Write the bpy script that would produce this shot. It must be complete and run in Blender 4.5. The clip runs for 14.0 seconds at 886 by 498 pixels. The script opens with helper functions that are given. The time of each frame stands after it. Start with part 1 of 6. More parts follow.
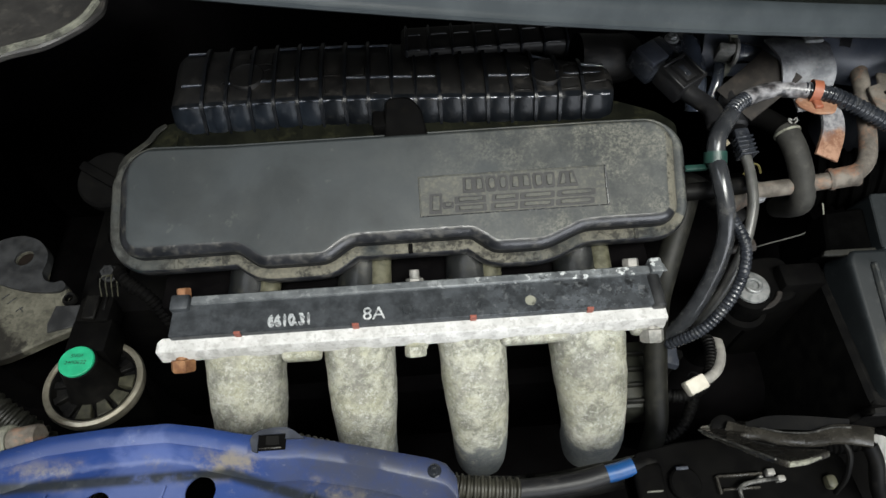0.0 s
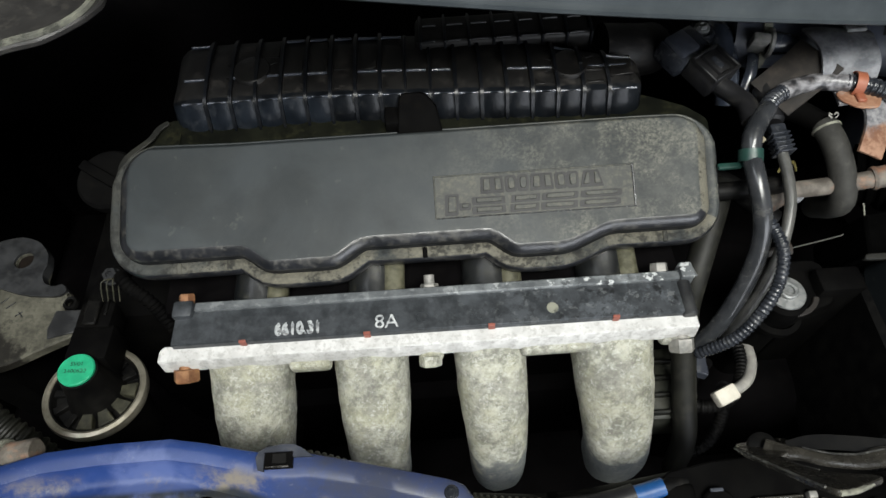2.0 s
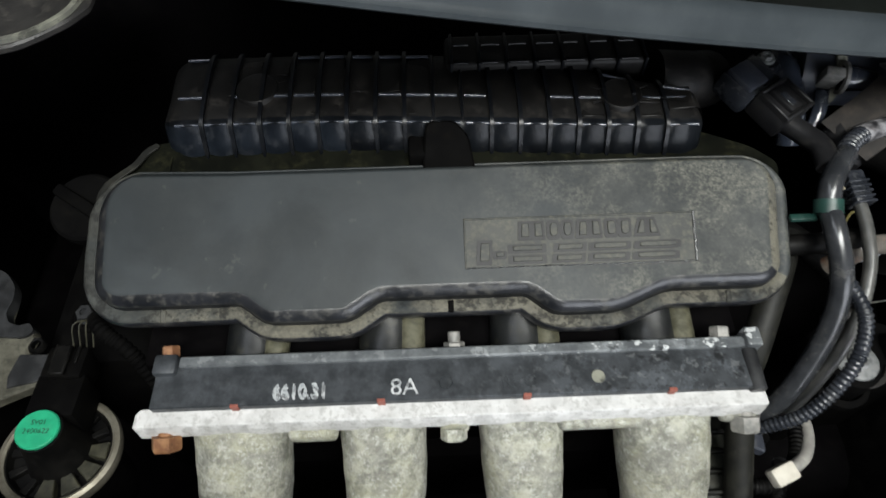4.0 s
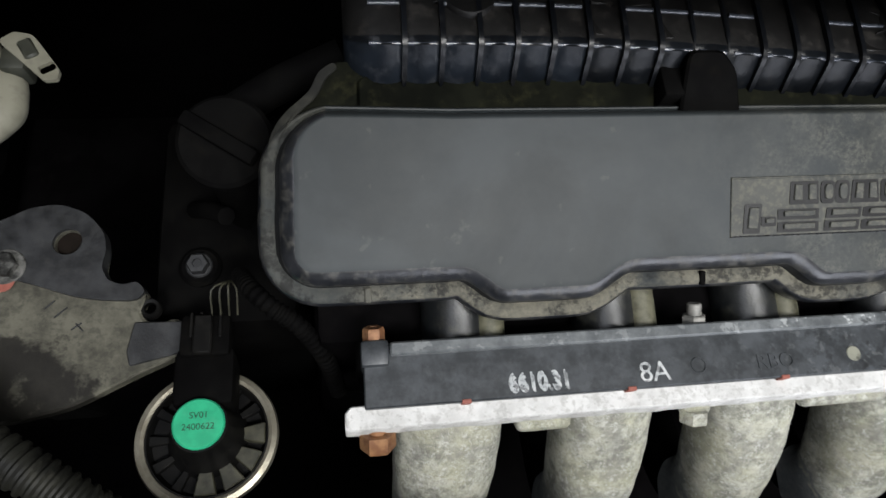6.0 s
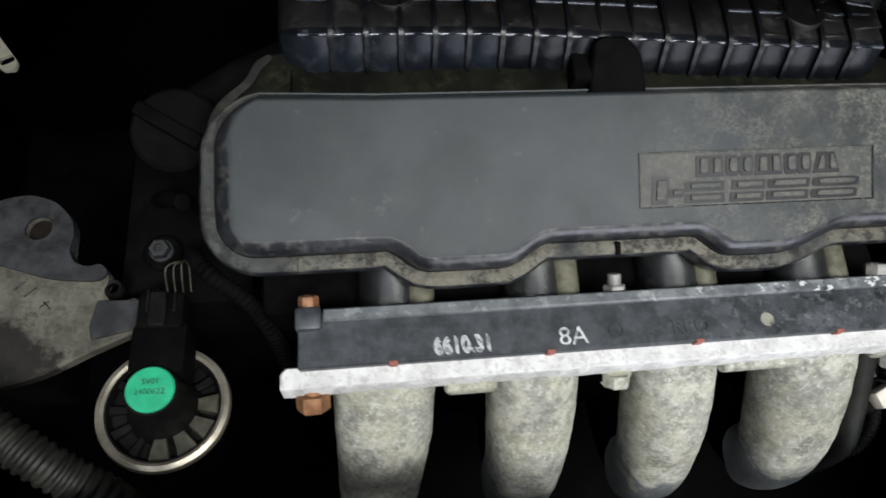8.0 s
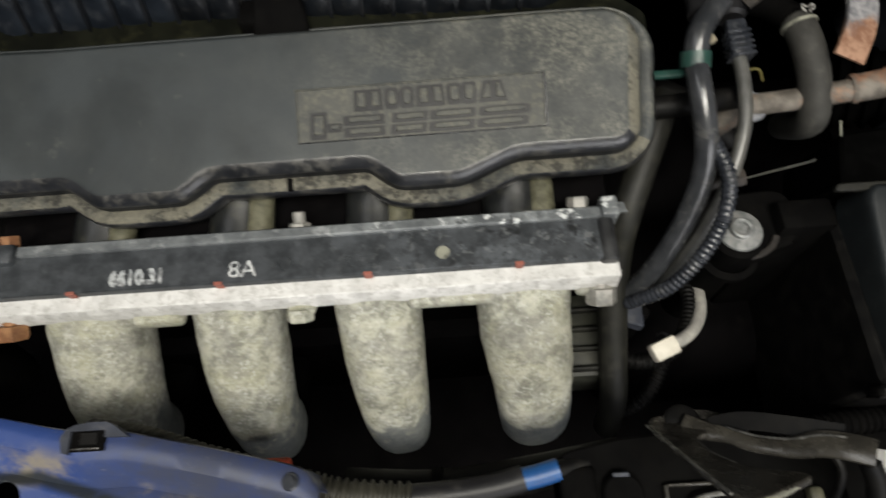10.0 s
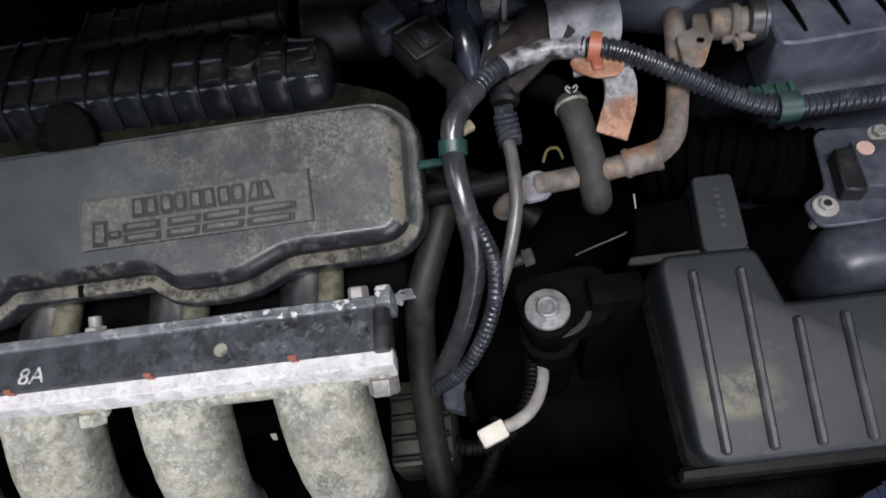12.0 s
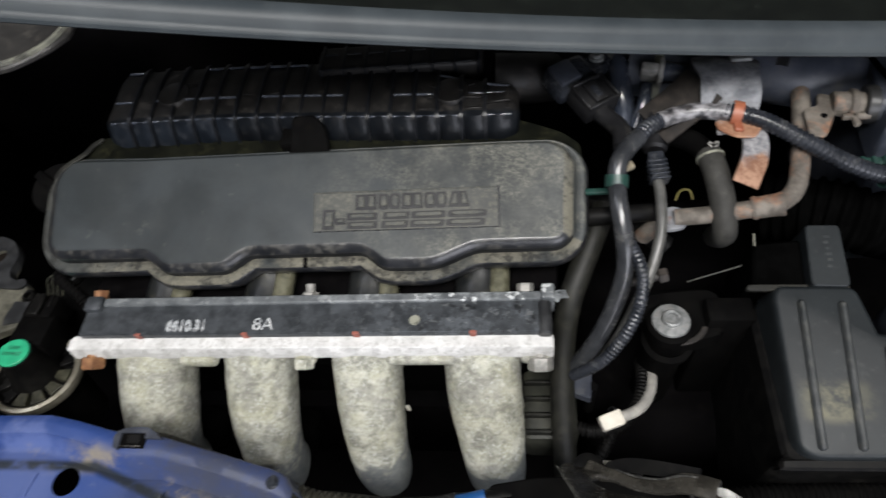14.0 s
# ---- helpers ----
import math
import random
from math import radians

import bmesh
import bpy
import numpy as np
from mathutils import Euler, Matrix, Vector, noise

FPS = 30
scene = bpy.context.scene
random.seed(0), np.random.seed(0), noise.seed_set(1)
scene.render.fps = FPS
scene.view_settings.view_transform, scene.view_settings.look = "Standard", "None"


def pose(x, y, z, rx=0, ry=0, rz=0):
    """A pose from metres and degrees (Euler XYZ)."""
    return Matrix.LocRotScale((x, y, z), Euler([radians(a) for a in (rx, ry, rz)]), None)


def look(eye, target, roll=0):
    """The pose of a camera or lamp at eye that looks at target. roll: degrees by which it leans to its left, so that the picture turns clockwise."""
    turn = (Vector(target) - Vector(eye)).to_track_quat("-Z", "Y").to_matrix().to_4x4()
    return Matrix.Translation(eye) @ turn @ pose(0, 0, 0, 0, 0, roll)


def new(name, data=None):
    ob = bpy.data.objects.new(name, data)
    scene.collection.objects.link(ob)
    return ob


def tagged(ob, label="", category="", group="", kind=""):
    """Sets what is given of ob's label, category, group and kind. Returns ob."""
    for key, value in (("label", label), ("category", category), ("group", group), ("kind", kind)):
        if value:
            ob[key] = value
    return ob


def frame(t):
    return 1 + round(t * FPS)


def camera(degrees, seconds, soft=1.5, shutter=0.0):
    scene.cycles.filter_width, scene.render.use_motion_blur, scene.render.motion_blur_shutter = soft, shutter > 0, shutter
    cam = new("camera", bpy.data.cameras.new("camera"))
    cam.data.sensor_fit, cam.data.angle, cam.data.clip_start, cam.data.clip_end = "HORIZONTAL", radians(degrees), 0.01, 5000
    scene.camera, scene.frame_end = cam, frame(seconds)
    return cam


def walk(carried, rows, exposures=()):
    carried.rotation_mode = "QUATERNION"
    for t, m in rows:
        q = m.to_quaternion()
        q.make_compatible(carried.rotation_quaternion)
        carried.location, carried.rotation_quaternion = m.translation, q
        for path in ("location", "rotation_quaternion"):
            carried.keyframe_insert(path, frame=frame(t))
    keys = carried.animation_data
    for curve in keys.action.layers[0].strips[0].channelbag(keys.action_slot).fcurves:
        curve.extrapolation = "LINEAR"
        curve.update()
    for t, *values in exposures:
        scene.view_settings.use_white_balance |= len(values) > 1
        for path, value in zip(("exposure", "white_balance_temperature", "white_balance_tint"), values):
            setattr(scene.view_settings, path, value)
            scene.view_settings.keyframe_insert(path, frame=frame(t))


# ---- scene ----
cam = camera(70.3, 14.0, shutter=0.5)
PATH = [
    (0, (0.016, -0.186, 1.186), (0.046, 0.877, -0.508), -2.5),
    (0.5, (0.014, -0.188, 1.184), (0.053, 0.884, -0.504), -1.7),
    (1, (0.014, -0.189, 1.184), (0.054, 0.881, -0.505), -1.6),
    (1.5, (0.014, -0.181, 1.177), (0.048, 0.882, -0.516), -2.0),
    (2, (0.013, -0.167, 1.169), (0.008, 0.881, -0.535), -4.1),
    (2.2, (0.012, -0.164, 1.165), (0.005, 0.877, -0.544), -4.2),
    (4.3, (-0.015, -0.101, 1.124), (0.011, 0.99, -0.551), -0.8),
    (4.5, (-0.023, -0.088, 1.118), (-0.001, 0.991, -0.566), -1.3),
    (5, (-0.084, -0.061, 1.105), (-0.034, 0.923, -0.635), 1.1),
    (5.5, (-0.149, -0.044, 1.09), (-0.003, 0.793, -0.721), 6.9),
    (6, (-0.169, -0.03, 1.091), (0.115, 0.644, -0.77), 19.0),
    (6.5, (-0.172, -0.031, 1.091), (0.145, 0.624, -0.772), 21.0),
    (7, (-0.17, -0.032, 1.097), (0.133, 0.61, -0.773), 20.1),
    (7.2, (-0.168, -0.035, 1.101), (0.134, 0.62, -0.764), 19.6),
    (9.5, (0.029, -0.126, 1.111), (0.02, 0.759, -0.682), -2.8),
    (10, (0.089, -0.127, 1.105), (0.036, 0.701, -0.714), -7.3),
    (10.5, (0.137, -0.128, 1.088), (0.091, 0.658, -0.751), -9.5),
    (11, (0.183, -0.126, 1.075), (0.139, 0.674, -0.757), -10.5),
    (11.5, (0.227, -0.125, 1.078), (0.113, 0.819, -0.681), -14.6),
    (12, (0.231, -0.127, 1.1), (0.077, 0.905, -0.606), -14.8),
    (12.5, (0.231, -0.141, 1.126), (0.087, 0.948, -0.546), -13.6),
    (13, (0.225, -0.154, 1.138), (0.047, 0.963, -0.511), -13.6),
    (13.5, (0.193, -0.174, 1.158), (0.006, 0.944, -0.49), -11.8),
    (14, (0.156, -0.187, 1.176), (-0.104, 0.925, -0.465), -12.4),
]
EXPOSURES = [(0, 0.38, 6750, 13), (2.2, 0.36, 6750, 13), (4.5, 0.24, 6600, 14), (6.5, 0.29, 6560, 17), (7.2, 0.37, 6350, 16), (9.5, 0.2, 7100, 18), (10.5, 0.16, 7250, 12), (11.5, 0.16, 6800, 18), (12.5, 0.36, 6250, 25), (14, 0.36, 6700, 18)]
walk(cam, [(t, look(eye, target, roll)) for t, eye, target, roll in PATH], EXPOSURES)

# ---- light ----
world = bpy.data.worlds.new("world")
scene.world = world
world.use_nodes = True
world.node_tree.nodes["Background"].inputs[0].default_value = (0.75, 0.85, 1.0, 1)
world.node_tree.nodes["Background"].inputs[1].default_value = 0.042


def area(name, eye, target, sx, sy, power, colour):
    data = bpy.data.lights.new(name, "AREA")
    data.shape, data.size, data.size_y, data.energy, data.color = "RECTANGLE", sx, sy, power, colour
    ob = new(name, data)
    ob.matrix_world = look(eye, target)
    return ob


# Unseen key lamp overhead; its kind is assumed.
area("unseen_overhead_lamp", (0.28, -0.75, 2.35), (0, 0.05, 0.8), 1.2, 0.30, 38, (0.95, 1.0, 0.96))
# Added fill that brightens the cover's left end; no source known.
area("unseen_overhead_lamp", (-0.75, -0.30, 2.4), (0, 0.05, 0.8), 1.0, 0.5, 6, (0.85, 0.93, 1.0))
# Added front source for rim highlights; no open door is known.
area("added_front_light", (1.7, -3.6, 1.7), (0, 0.0, 0.8), 3.0, 1.6, 75, (0.84, 0.92, 1.0))

# ---- materials ----


def nodes_of(name):
    m = bpy.data.materials.new(name)
    m.use_nodes = True
    nt = m.node_tree
    return m, nt, nt.nodes["Principled BSDF"]


def noise_node(nt, scale, detail=6, rough=0.6, vec=None, distort=0.0):
    n = nt.nodes.new("ShaderNodeTexNoise")
    n.inputs["Scale"].default_value, n.inputs["Detail"].default_value = scale, detail
    n.inputs["Roughness"].default_value, n.inputs["Distortion"].default_value = rough, distort
    if vec is None:
        vec = nt.nodes.new("ShaderNodeNewGeometry").outputs["Position"]
    nt.links.new(vec, n.inputs["Vector"])
    return n.outputs["Fac"]


def ramp(nt, fac, lo, hi):
    r = nt.nodes.new("ShaderNodeMapRange")
    r.interpolation_type = "SMOOTHSTEP"
    r.inputs[1].default_value, r.inputs[2].default_value = lo, hi
    nt.links.new(fac, r.inputs[0])
    return r.outputs[0]


def mix(nt, fac, a, b):
    m = nt.nodes.new("ShaderNodeMix")
    m.data_type = "RGBA"
    if hasattr(fac, "node"):
        nt.links.new(fac, m.inputs[0])
    else:
        m.inputs[0].default_value = fac
    for v, s in ((a, m.inputs[6]), (b, m.inputs[7])):
        if hasattr(v, "node"):
            nt.links.new(v, s)
        else:
            s.default_value = (*v, 1)
    return m.outputs[2]


def times(nt, a, b, op="MULTIPLY"):
    m = nt.nodes.new("ShaderNodeMath")
    m.operation = op
    m.use_clamp = True
    for v, s in ((a, m.inputs[0]), (b, m.inputs[1])):
        if hasattr(v, "node"):
            nt.links.new(v, s)
        else:
            s.default_value = v
    return m.outputs[0]


def bump(nt, bsdf, fac, strength, dist=0.0005):
    b = nt.nodes.new("ShaderNodeBump")
    b.inputs["Strength"].default_value, b.inputs["Distance"].default_value = strength, dist
    nt.links.new(fac, b.inputs["Height"])
    nt.links.new(b.outputs[0], bsdf.inputs["Normal"])


def surface(name, base, second, dust=(0.28, 0.25, 0.19), dust_amount=0.3, rough=0.5, metal=0.0, scale=60, bumps=0.2, fine=700,
            dust_scale=90, lo=0.5, hi=0.72, gloss=0.5):
    """Two-scale surface: base to second by a broad noise, and a finer dust layer on top that also dulls the gloss."""
    m, nt, bsdf = nodes_of(name)
    broad = ramp(nt, noise_node(nt, scale, 5, 0.6), 0.35, 0.65)
    col = mix(nt, broad, base, second)
    grit = ramp(nt, noise_node(nt, dust_scale, 8, 0.72), lo, hi)
    grit = times(nt, grit, dust_amount)
    col = mix(nt, grit, col, dust)
    nt.links.new(col, bsdf.inputs["Base Color"])
    rr = nt.nodes.new("ShaderNodeMapRange")
    rr.inputs[3].default_value, rr.inputs[4].default_value = rough, min(1, rough + 0.4)
    nt.links.new(grit, rr.inputs[0])
    nt.links.new(rr.outputs[0], bsdf.inputs["Roughness"])
    bsdf.inputs["Metallic"].default_value = metal
    bsdf.inputs["Specular IOR Level"].default_value = gloss
    bump(nt, bsdf, noise_node(nt, fine, 5, 0.6), bumps)
    return m


def axis_of(nt, k):
    s = nt.nodes.new("ShaderNodeSeparateXYZ")
    nt.links.new(nt.nodes.new("ShaderNodeNewGeometry").outputs["Position"], s.inputs[0])
    return s.outputs[k]


def cover_material(name, edge):
    """Dull black moulded plastic; road dust lies thick at the hot end and on the ledge."""
    m, nt, bsdf = nodes_of(name)
    base = mix(nt, ramp(nt, noise_node(nt, 11, 6, 0.62, distort=0.5), 0.38, 0.64), (0.0125, 0.0161, 0.0175), (0.024, 0.0292, 0.0320))
    # Thin film growing along x: dust, plus the top's sheen as colour.
    film = times(nt, ramp(nt, noise_node(nt, 26, 7, 0.7), 0.36, 0.72), times(nt, times(nt, ramp(nt, axis_of(nt, 0), -0.06, 0.12), 0.18), 0.055, "ADD"))
    base = mix(nt, film, base, (0.16, 0.16, 0.145))
    grit = ramp(nt, noise_node(nt, 480, 9, 0.82), 0.36, 0.70)
    if edge:
        patch = ramp(nt, noise_node(nt, 30, 6, 0.65), 0.28, 0.58)
        clean = times(nt, times(nt, ramp(nt, axis_of(nt, 0), -0.180, -0.14), 0.75), 0.25, "ADD")
        grit = times(nt, times(nt, times(nt, grit, 0.35), 0.5, "ADD"), times(nt, times(nt, patch, 0.85), clean))
        col = mix(nt, grit, base, (0.205, 0.188, 0.142))
        col = mix(nt, times(nt, ramp(nt, noise_node(nt, 85, 9, 0.76), 0.50, 0.60), 0.78), col, (0.010, 0.010, 0.0095))
    else:
        x = axis_of(nt, 0)
        end = ramp(nt, x, -0.03, 0.15)
        patch = ramp(nt, noise_node(nt, 34, 7, 0.68), 0.42, 0.60)
        end = times(nt, end, times(nt, patch, 0.13, "ADD"))
        specks = ramp(nt, noise_node(nt, 95, 3, 0.55), 0.66, 0.73)
        grit = times(nt, times(nt, grit, end), times(nt, specks, 0.14), "ADD")
        col = mix(nt, times(nt, grit, 0.64), base, (0.215, 0.208, 0.168))
    nt.links.new(col, bsdf.inputs["Base Color"])
    bsdf.inputs["Roughness"].default_value = 0.75 if edge else 0.55
    bsdf.inputs["Specular IOR Level"].default_value = 0.25 if edge else 0.34
    bump(nt, bsdf, noise_node(nt, 420 if edge else 1500, 6, 0.7), 0.5 if edge else 0.05)
    return m


def runner_material():
    """Sand-cast aluminium, oxidised in pale blotches, with a blue-grey stain and painted shade low down and a dark line
    round the lower bend.
    """
    m, nt, bsdf = nodes_of("cast_aluminium_runner")
    c = mix(nt, ramp(nt, noise_node(nt, 62, 14, 0.84), 0.43, 0.57), (0.205, 0.208, 0.172), (0.49, 0.485, 0.400))
    c = mix(nt, times(nt, ramp(nt, noise_node(nt, 105, 9, 0.72, distort=0.6), 0.50, 0.55), 0.32), c, (0.60, 0.60, 0.53))
    c = mix(nt, times(nt, ramp(nt, noise_node(nt, 34, 8, 0.72), 0.46, 0.64), 0.5), c, (0.43, 0.42, 0.29))
    c = mix(nt, times(nt, ramp(nt, noise_node(nt, 27, 6, 0.66, distort=0.4), 0.50, 0.60), 0.40), c, (0.24, 0.236, 0.222))
    c = mix(nt, times(nt, ramp(nt, noise_node(nt, 330, 9, 0.84), 0.48, 0.58), 0.36), c, (0.17, 0.165, 0.15))
    c = mix(nt, times(nt, ramp(nt, noise_node(nt, 230, 9, 0.85), 0.54, 0.59), 0.62), c, (0.66, 0.66, 0.62))
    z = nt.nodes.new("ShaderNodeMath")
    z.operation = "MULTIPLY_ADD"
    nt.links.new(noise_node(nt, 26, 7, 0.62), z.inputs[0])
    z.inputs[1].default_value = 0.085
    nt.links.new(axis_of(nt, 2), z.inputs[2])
    # Darker by height: a stain, plus the bend's shade put into the colour.
    stain_shade = ramp(nt, z.outputs[0], 0.7590, 0.7500)
    c = mix(nt, times(nt, stain_shade, 0.76), c, (0.085, 0.099, 0.110))
    band = times(nt, ramp(nt, z.outputs[0], 0.7490, 0.7475), ramp(nt, z.outputs[0], 0.7410, 0.7425))
    c = mix(nt, times(nt, band, times(nt, ramp(nt, noise_node(nt, 55, 4, 0.6), 0.45, 0.6), 0.7)), c, (0.36, 0.35, 0.28))
    nt.links.new(c, bsdf.inputs["Base Color"])
    bsdf.inputs["Roughness"].default_value, bsdf.inputs["Metallic"].default_value = 0.75, 0.15
    bump(nt, bsdf, noise_node(nt, 260, 9, 0.8), 1.0, 0.0014)
    return m


def rust_material(name, amount, grey=((0.17, 0.14, 0.125), (0.30, 0.25, 0.22))):
    m, nt, bsdf = nodes_of(name)
    c = mix(nt, ramp(nt, noise_node(nt, 90, 6, 0.65), 0.4, 0.6), (0.20, 0.085, 0.045), (0.31, 0.165, 0.10))
    g = mix(nt, ramp(nt, noise_node(nt, 75, 6, 0.66), 0.35, 0.68), *grey)
    f = ramp(nt, noise_node(nt, 48, 8, 0.72), 0.62 - 0.4 * amount, 0.82 - 0.4 * amount)
    nt.links.new(mix(nt, f, g, c), bsdf.inputs["Base Color"])
    bsdf.inputs["Roughness"].default_value, bsdf.inputs["Metallic"].default_value = 0.75, 0.1
    bump(nt, bsdf, noise_node(nt, 600, 6, 0.7), 0.4)
    return m


def flange_material(name, a, c2, specks):
    """Stained alloy: dark mottles and white corrosion specks, thicker towards the hot end."""
    m, nt, bsdf = nodes_of(name)
    end = times(nt, times(nt, ramp(nt, axis_of(nt, 0), -0.02, 0.13), 0.85), 0.15, "ADD")
    c = mix(nt, ramp(nt, noise_node(nt, 75, 7, 0.68), 0.36, 0.64), a, c2)
    c = mix(nt, times(nt, ramp(nt, noise_node(nt, 60, 8, 0.72), 0.48, 0.62), times(nt, end, 0.55)), c, tuple(v * 2.4 for v in c2))
    c = mix(nt, times(nt, ramp(nt, noise_node(nt, 130, 5, 0.65), 0.56, 0.64), times(nt, end, 0.85)), c, tuple(v * 0.25 for v in a))
    c = mix(nt, times(nt, ramp(nt, noise_node(nt, 170, 5, 0.6), 0.57, 0.62), times(nt, end, specks)), c, (0.60, 0.62, 0.62))
    nt.links.new(c, bsdf.inputs["Base Color"])
    bsdf.inputs["Roughness"].default_value, bsdf.inputs["Metallic"].default_value = 0.48, 0.1
    bump(nt, bsdf, noise_node(nt, 450, 6, 0.7), 0.25)
    return m


def bracket_material():
    """Beige cast alloy under patches of black oil, darker towards its outer front corner."""
    m, nt, bsdf = nodes_of("oily_cast_alloy")
    c = mix(nt, ramp(nt, noise_node(nt, 40, 8, 0.7), 0.35, 0.65), (0.050, 0.048, 0.038), (0.122, 0.117, 0.092))
    c = mix(nt, times(nt, ramp(nt, noise_node(nt, 180, 6, 0.7), 0.48, 0.64), 0.5), c, (0.03, 0.03, 0.025))
    low = nt.nodes.new("ShaderNodeMath")
    nt.links.new(axis_of(nt, 0), low.inputs[0])
    nt.links.new(axis_of(nt, 1), low.inputs[1])
    outer_dark = times(nt, ramp(nt, low.outputs[0], -0.262, -0.296), 0.22)
    oil = nt.nodes.new("ShaderNodeMath")
    nt.links.new(noise_node(nt, 42, 8, 0.68), oil.inputs[0])
    nt.links.new(outer_dark, oil.inputs[1])
    c = mix(nt, times(nt, ramp(nt, oil.outputs[0], 0.58, 0.70), 0.90), c, (0.010, 0.009, 0.008))
    nt.links.new(c, bsdf.inputs["Base Color"])
    bsdf.inputs["Roughness"].default_value, bsdf.inputs["Specular IOR Level"].default_value = 0.6, 0.2
    bump(nt, bsdf, noise_node(nt, 350, 7, 0.72), 0.6)
    return m


def fuse_material():
    """Slate plastic; a splash of dried mud low on the lid."""
    m, nt, bsdf = nodes_of("slate_grey_box_plastic")
    c = mix(nt, ramp(nt, noise_node(nt, 22, 6, 0.65), 0.35, 0.65), (0.0082, 0.0104, 0.0120), (0.0132, 0.0166, 0.0185))
    c = mix(nt, times(nt, ramp(nt, noise_node(nt, 160, 7, 0.75), 0.54, 0.70), 0.13), c, (0.12, 0.125, 0.12))
    low = times(nt, times(nt, ramp(nt, axis_of(nt, 1), -0.018, -0.028), ramp(nt, axis_of(nt, 1), -0.050, -0.042)), times(nt, ramp(nt, axis_of(nt, 0), 0.376, 0.352), ramp(nt, axis_of(nt, 0), 0.322, 0.336)))
    splash = times(nt, ramp(nt, noise_node(nt, 55, 9, 0.72), 0.38, 0.58), low)
    c = mix(nt, times(nt, splash, 0.75), c, (0.13, 0.122, 0.078))
    nt.links.new(c, bsdf.inputs["Base Color"])
    bsdf.inputs["Roughness"].default_value, bsdf.inputs["Specular IOR Level"].default_value = 0.5, 0.34
    bump(nt, bsdf, noise_node(nt, 500, 5, 0.6), 0.15)
    return m


def guard_material():
    """Pale sheet streaked along its length."""
    m, nt, bsdf = nodes_of("streaked_pale_sheet")
    stretch = nt.nodes.new("ShaderNodeVectorMath")
    stretch.operation = "MULTIPLY"
    nt.links.new(nt.nodes.new("ShaderNodeNewGeometry").outputs["Position"], stretch.inputs[0])
    stretch.inputs[1].default_value = (1.0, 0.12, 0.12)
    c = mix(nt, ramp(nt, noise_node(nt, 150, 6, 0.6, stretch.outputs[0]), 0.34, 0.66), (0.24, 0.236, 0.225), (0.58, 0.57, 0.54))
    c = mix(nt, times(nt, ramp(nt, noise_node(nt, 120, 7, 0.7), 0.5, 0.68), 0.4), c, (0.10, 0.095, 0.085))
    nt.links.new(c, bsdf.inputs["Base Color"])
    bsdf.inputs["Roughness"].default_value, bsdf.inputs["Metallic"].default_value = 0.4, 0.2
    bump(nt, bsdf, noise_node(nt, 300, 5, 0.6), 0.2)
    return m


def hook_material():
    """Weathered sheet steel gone to orange rust at its lower end."""
    m, nt, bsdf = nodes_of("part_rusted_sheet")
    g = mix(nt, ramp(nt, noise_node(nt, 120, 6, 0.7), 0.38, 0.64), (0.10, 0.10, 0.11), (0.27, 0.265, 0.27))
    r = mix(nt, ramp(nt, noise_node(nt, 110, 7, 0.7), 0.4, 0.6), (0.16, 0.072, 0.040), (0.30, 0.17, 0.11))
    z = nt.nodes.new("ShaderNodeMath")
    z.operation = "MULTIPLY_ADD"
    nt.links.new(noise_node(nt, 90, 6, 0.7), z.inputs[0])
    z.inputs[1].default_value = 0.012
    nt.links.new(axis_of(nt, 2), z.inputs[2])
    nt.links.new(mix(nt, ramp(nt, z.outputs[0], 0.8480, 0.8440), g, r), bsdf.inputs["Base Color"])
    bsdf.inputs["Roughness"].default_value, bsdf.inputs["Metallic"].default_value = 0.65, 0.2
    bump(nt, bsdf, noise_node(nt, 500, 6, 0.7), 0.4)
    return m


M_GUARD = guard_material()
M_HOOK = hook_material()
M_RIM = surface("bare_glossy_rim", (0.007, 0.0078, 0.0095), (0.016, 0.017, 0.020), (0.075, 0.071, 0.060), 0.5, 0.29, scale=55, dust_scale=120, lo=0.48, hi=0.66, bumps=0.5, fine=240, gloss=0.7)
# The slope down to the ledge is darker than the cover's top.
M_SLOPE = surface("dark_cover_slope", (0.005, 0.0055, 0.0065), (0.012, 0.013, 0.015), (0.06, 0.056, 0.046), 0.4, 0.5, scale=60, dust_scale=140, bumps=0.4, fine=350, gloss=0.25)
M_DRAIN = surface("dusty_black_conduit", (0.006, 0.006, 0.005), (0.013, 0.013, 0.010), (0.05, 0.048, 0.036), 0.4, 0.55, gloss=0.3)
M_DUSTLOOM = surface("dusty_olive_conduit", (0.020, 0.019, 0.014), (0.040, 0.038, 0.029), (0.09, 0.085, 0.065), 0.45, 0.5, dust_scale=140, gloss=0.35)
M_COVER = cover_material("moulded_cover_plastic", False)
M_LEDGE = cover_material("dusty_cover_ledge", True)
M_BADGE = surface("dust_filled_badge", (0.026, 0.028, 0.026), (0.050, 0.051, 0.044), (0.15, 0.145, 0.115), 0.5, 0.6, scale=50, dust_scale=330, lo=0.46, hi=0.64)
# Near-black base: the deep bay's shade is put into the colour.
M_BAY = surface("shade_black_steel", (0.0015, 0.0013, 0.0015), (0.0028, 0.0025, 0.0028), (0.009, 0.008, 0.0075), 0.3, 0.8, scale=30, gloss=0.03)
M_AIRBOX = surface("black_airbox_plastic", (0.0024, 0.0030, 0.0040), (0.0050, 0.0062, 0.0080), (0.036, 0.034, 0.031), 0.36, 0.30, scale=45, bumps=0.4, fine=240, dust_scale=130, lo=0.52, hi=0.72, gloss=0.22)
M_BLACK = surface("black_plastic", (0.007, 0.007, 0.008), (0.014, 0.014, 0.015), (0.07, 0.065, 0.055), 0.22, 0.45, gloss=0.3)
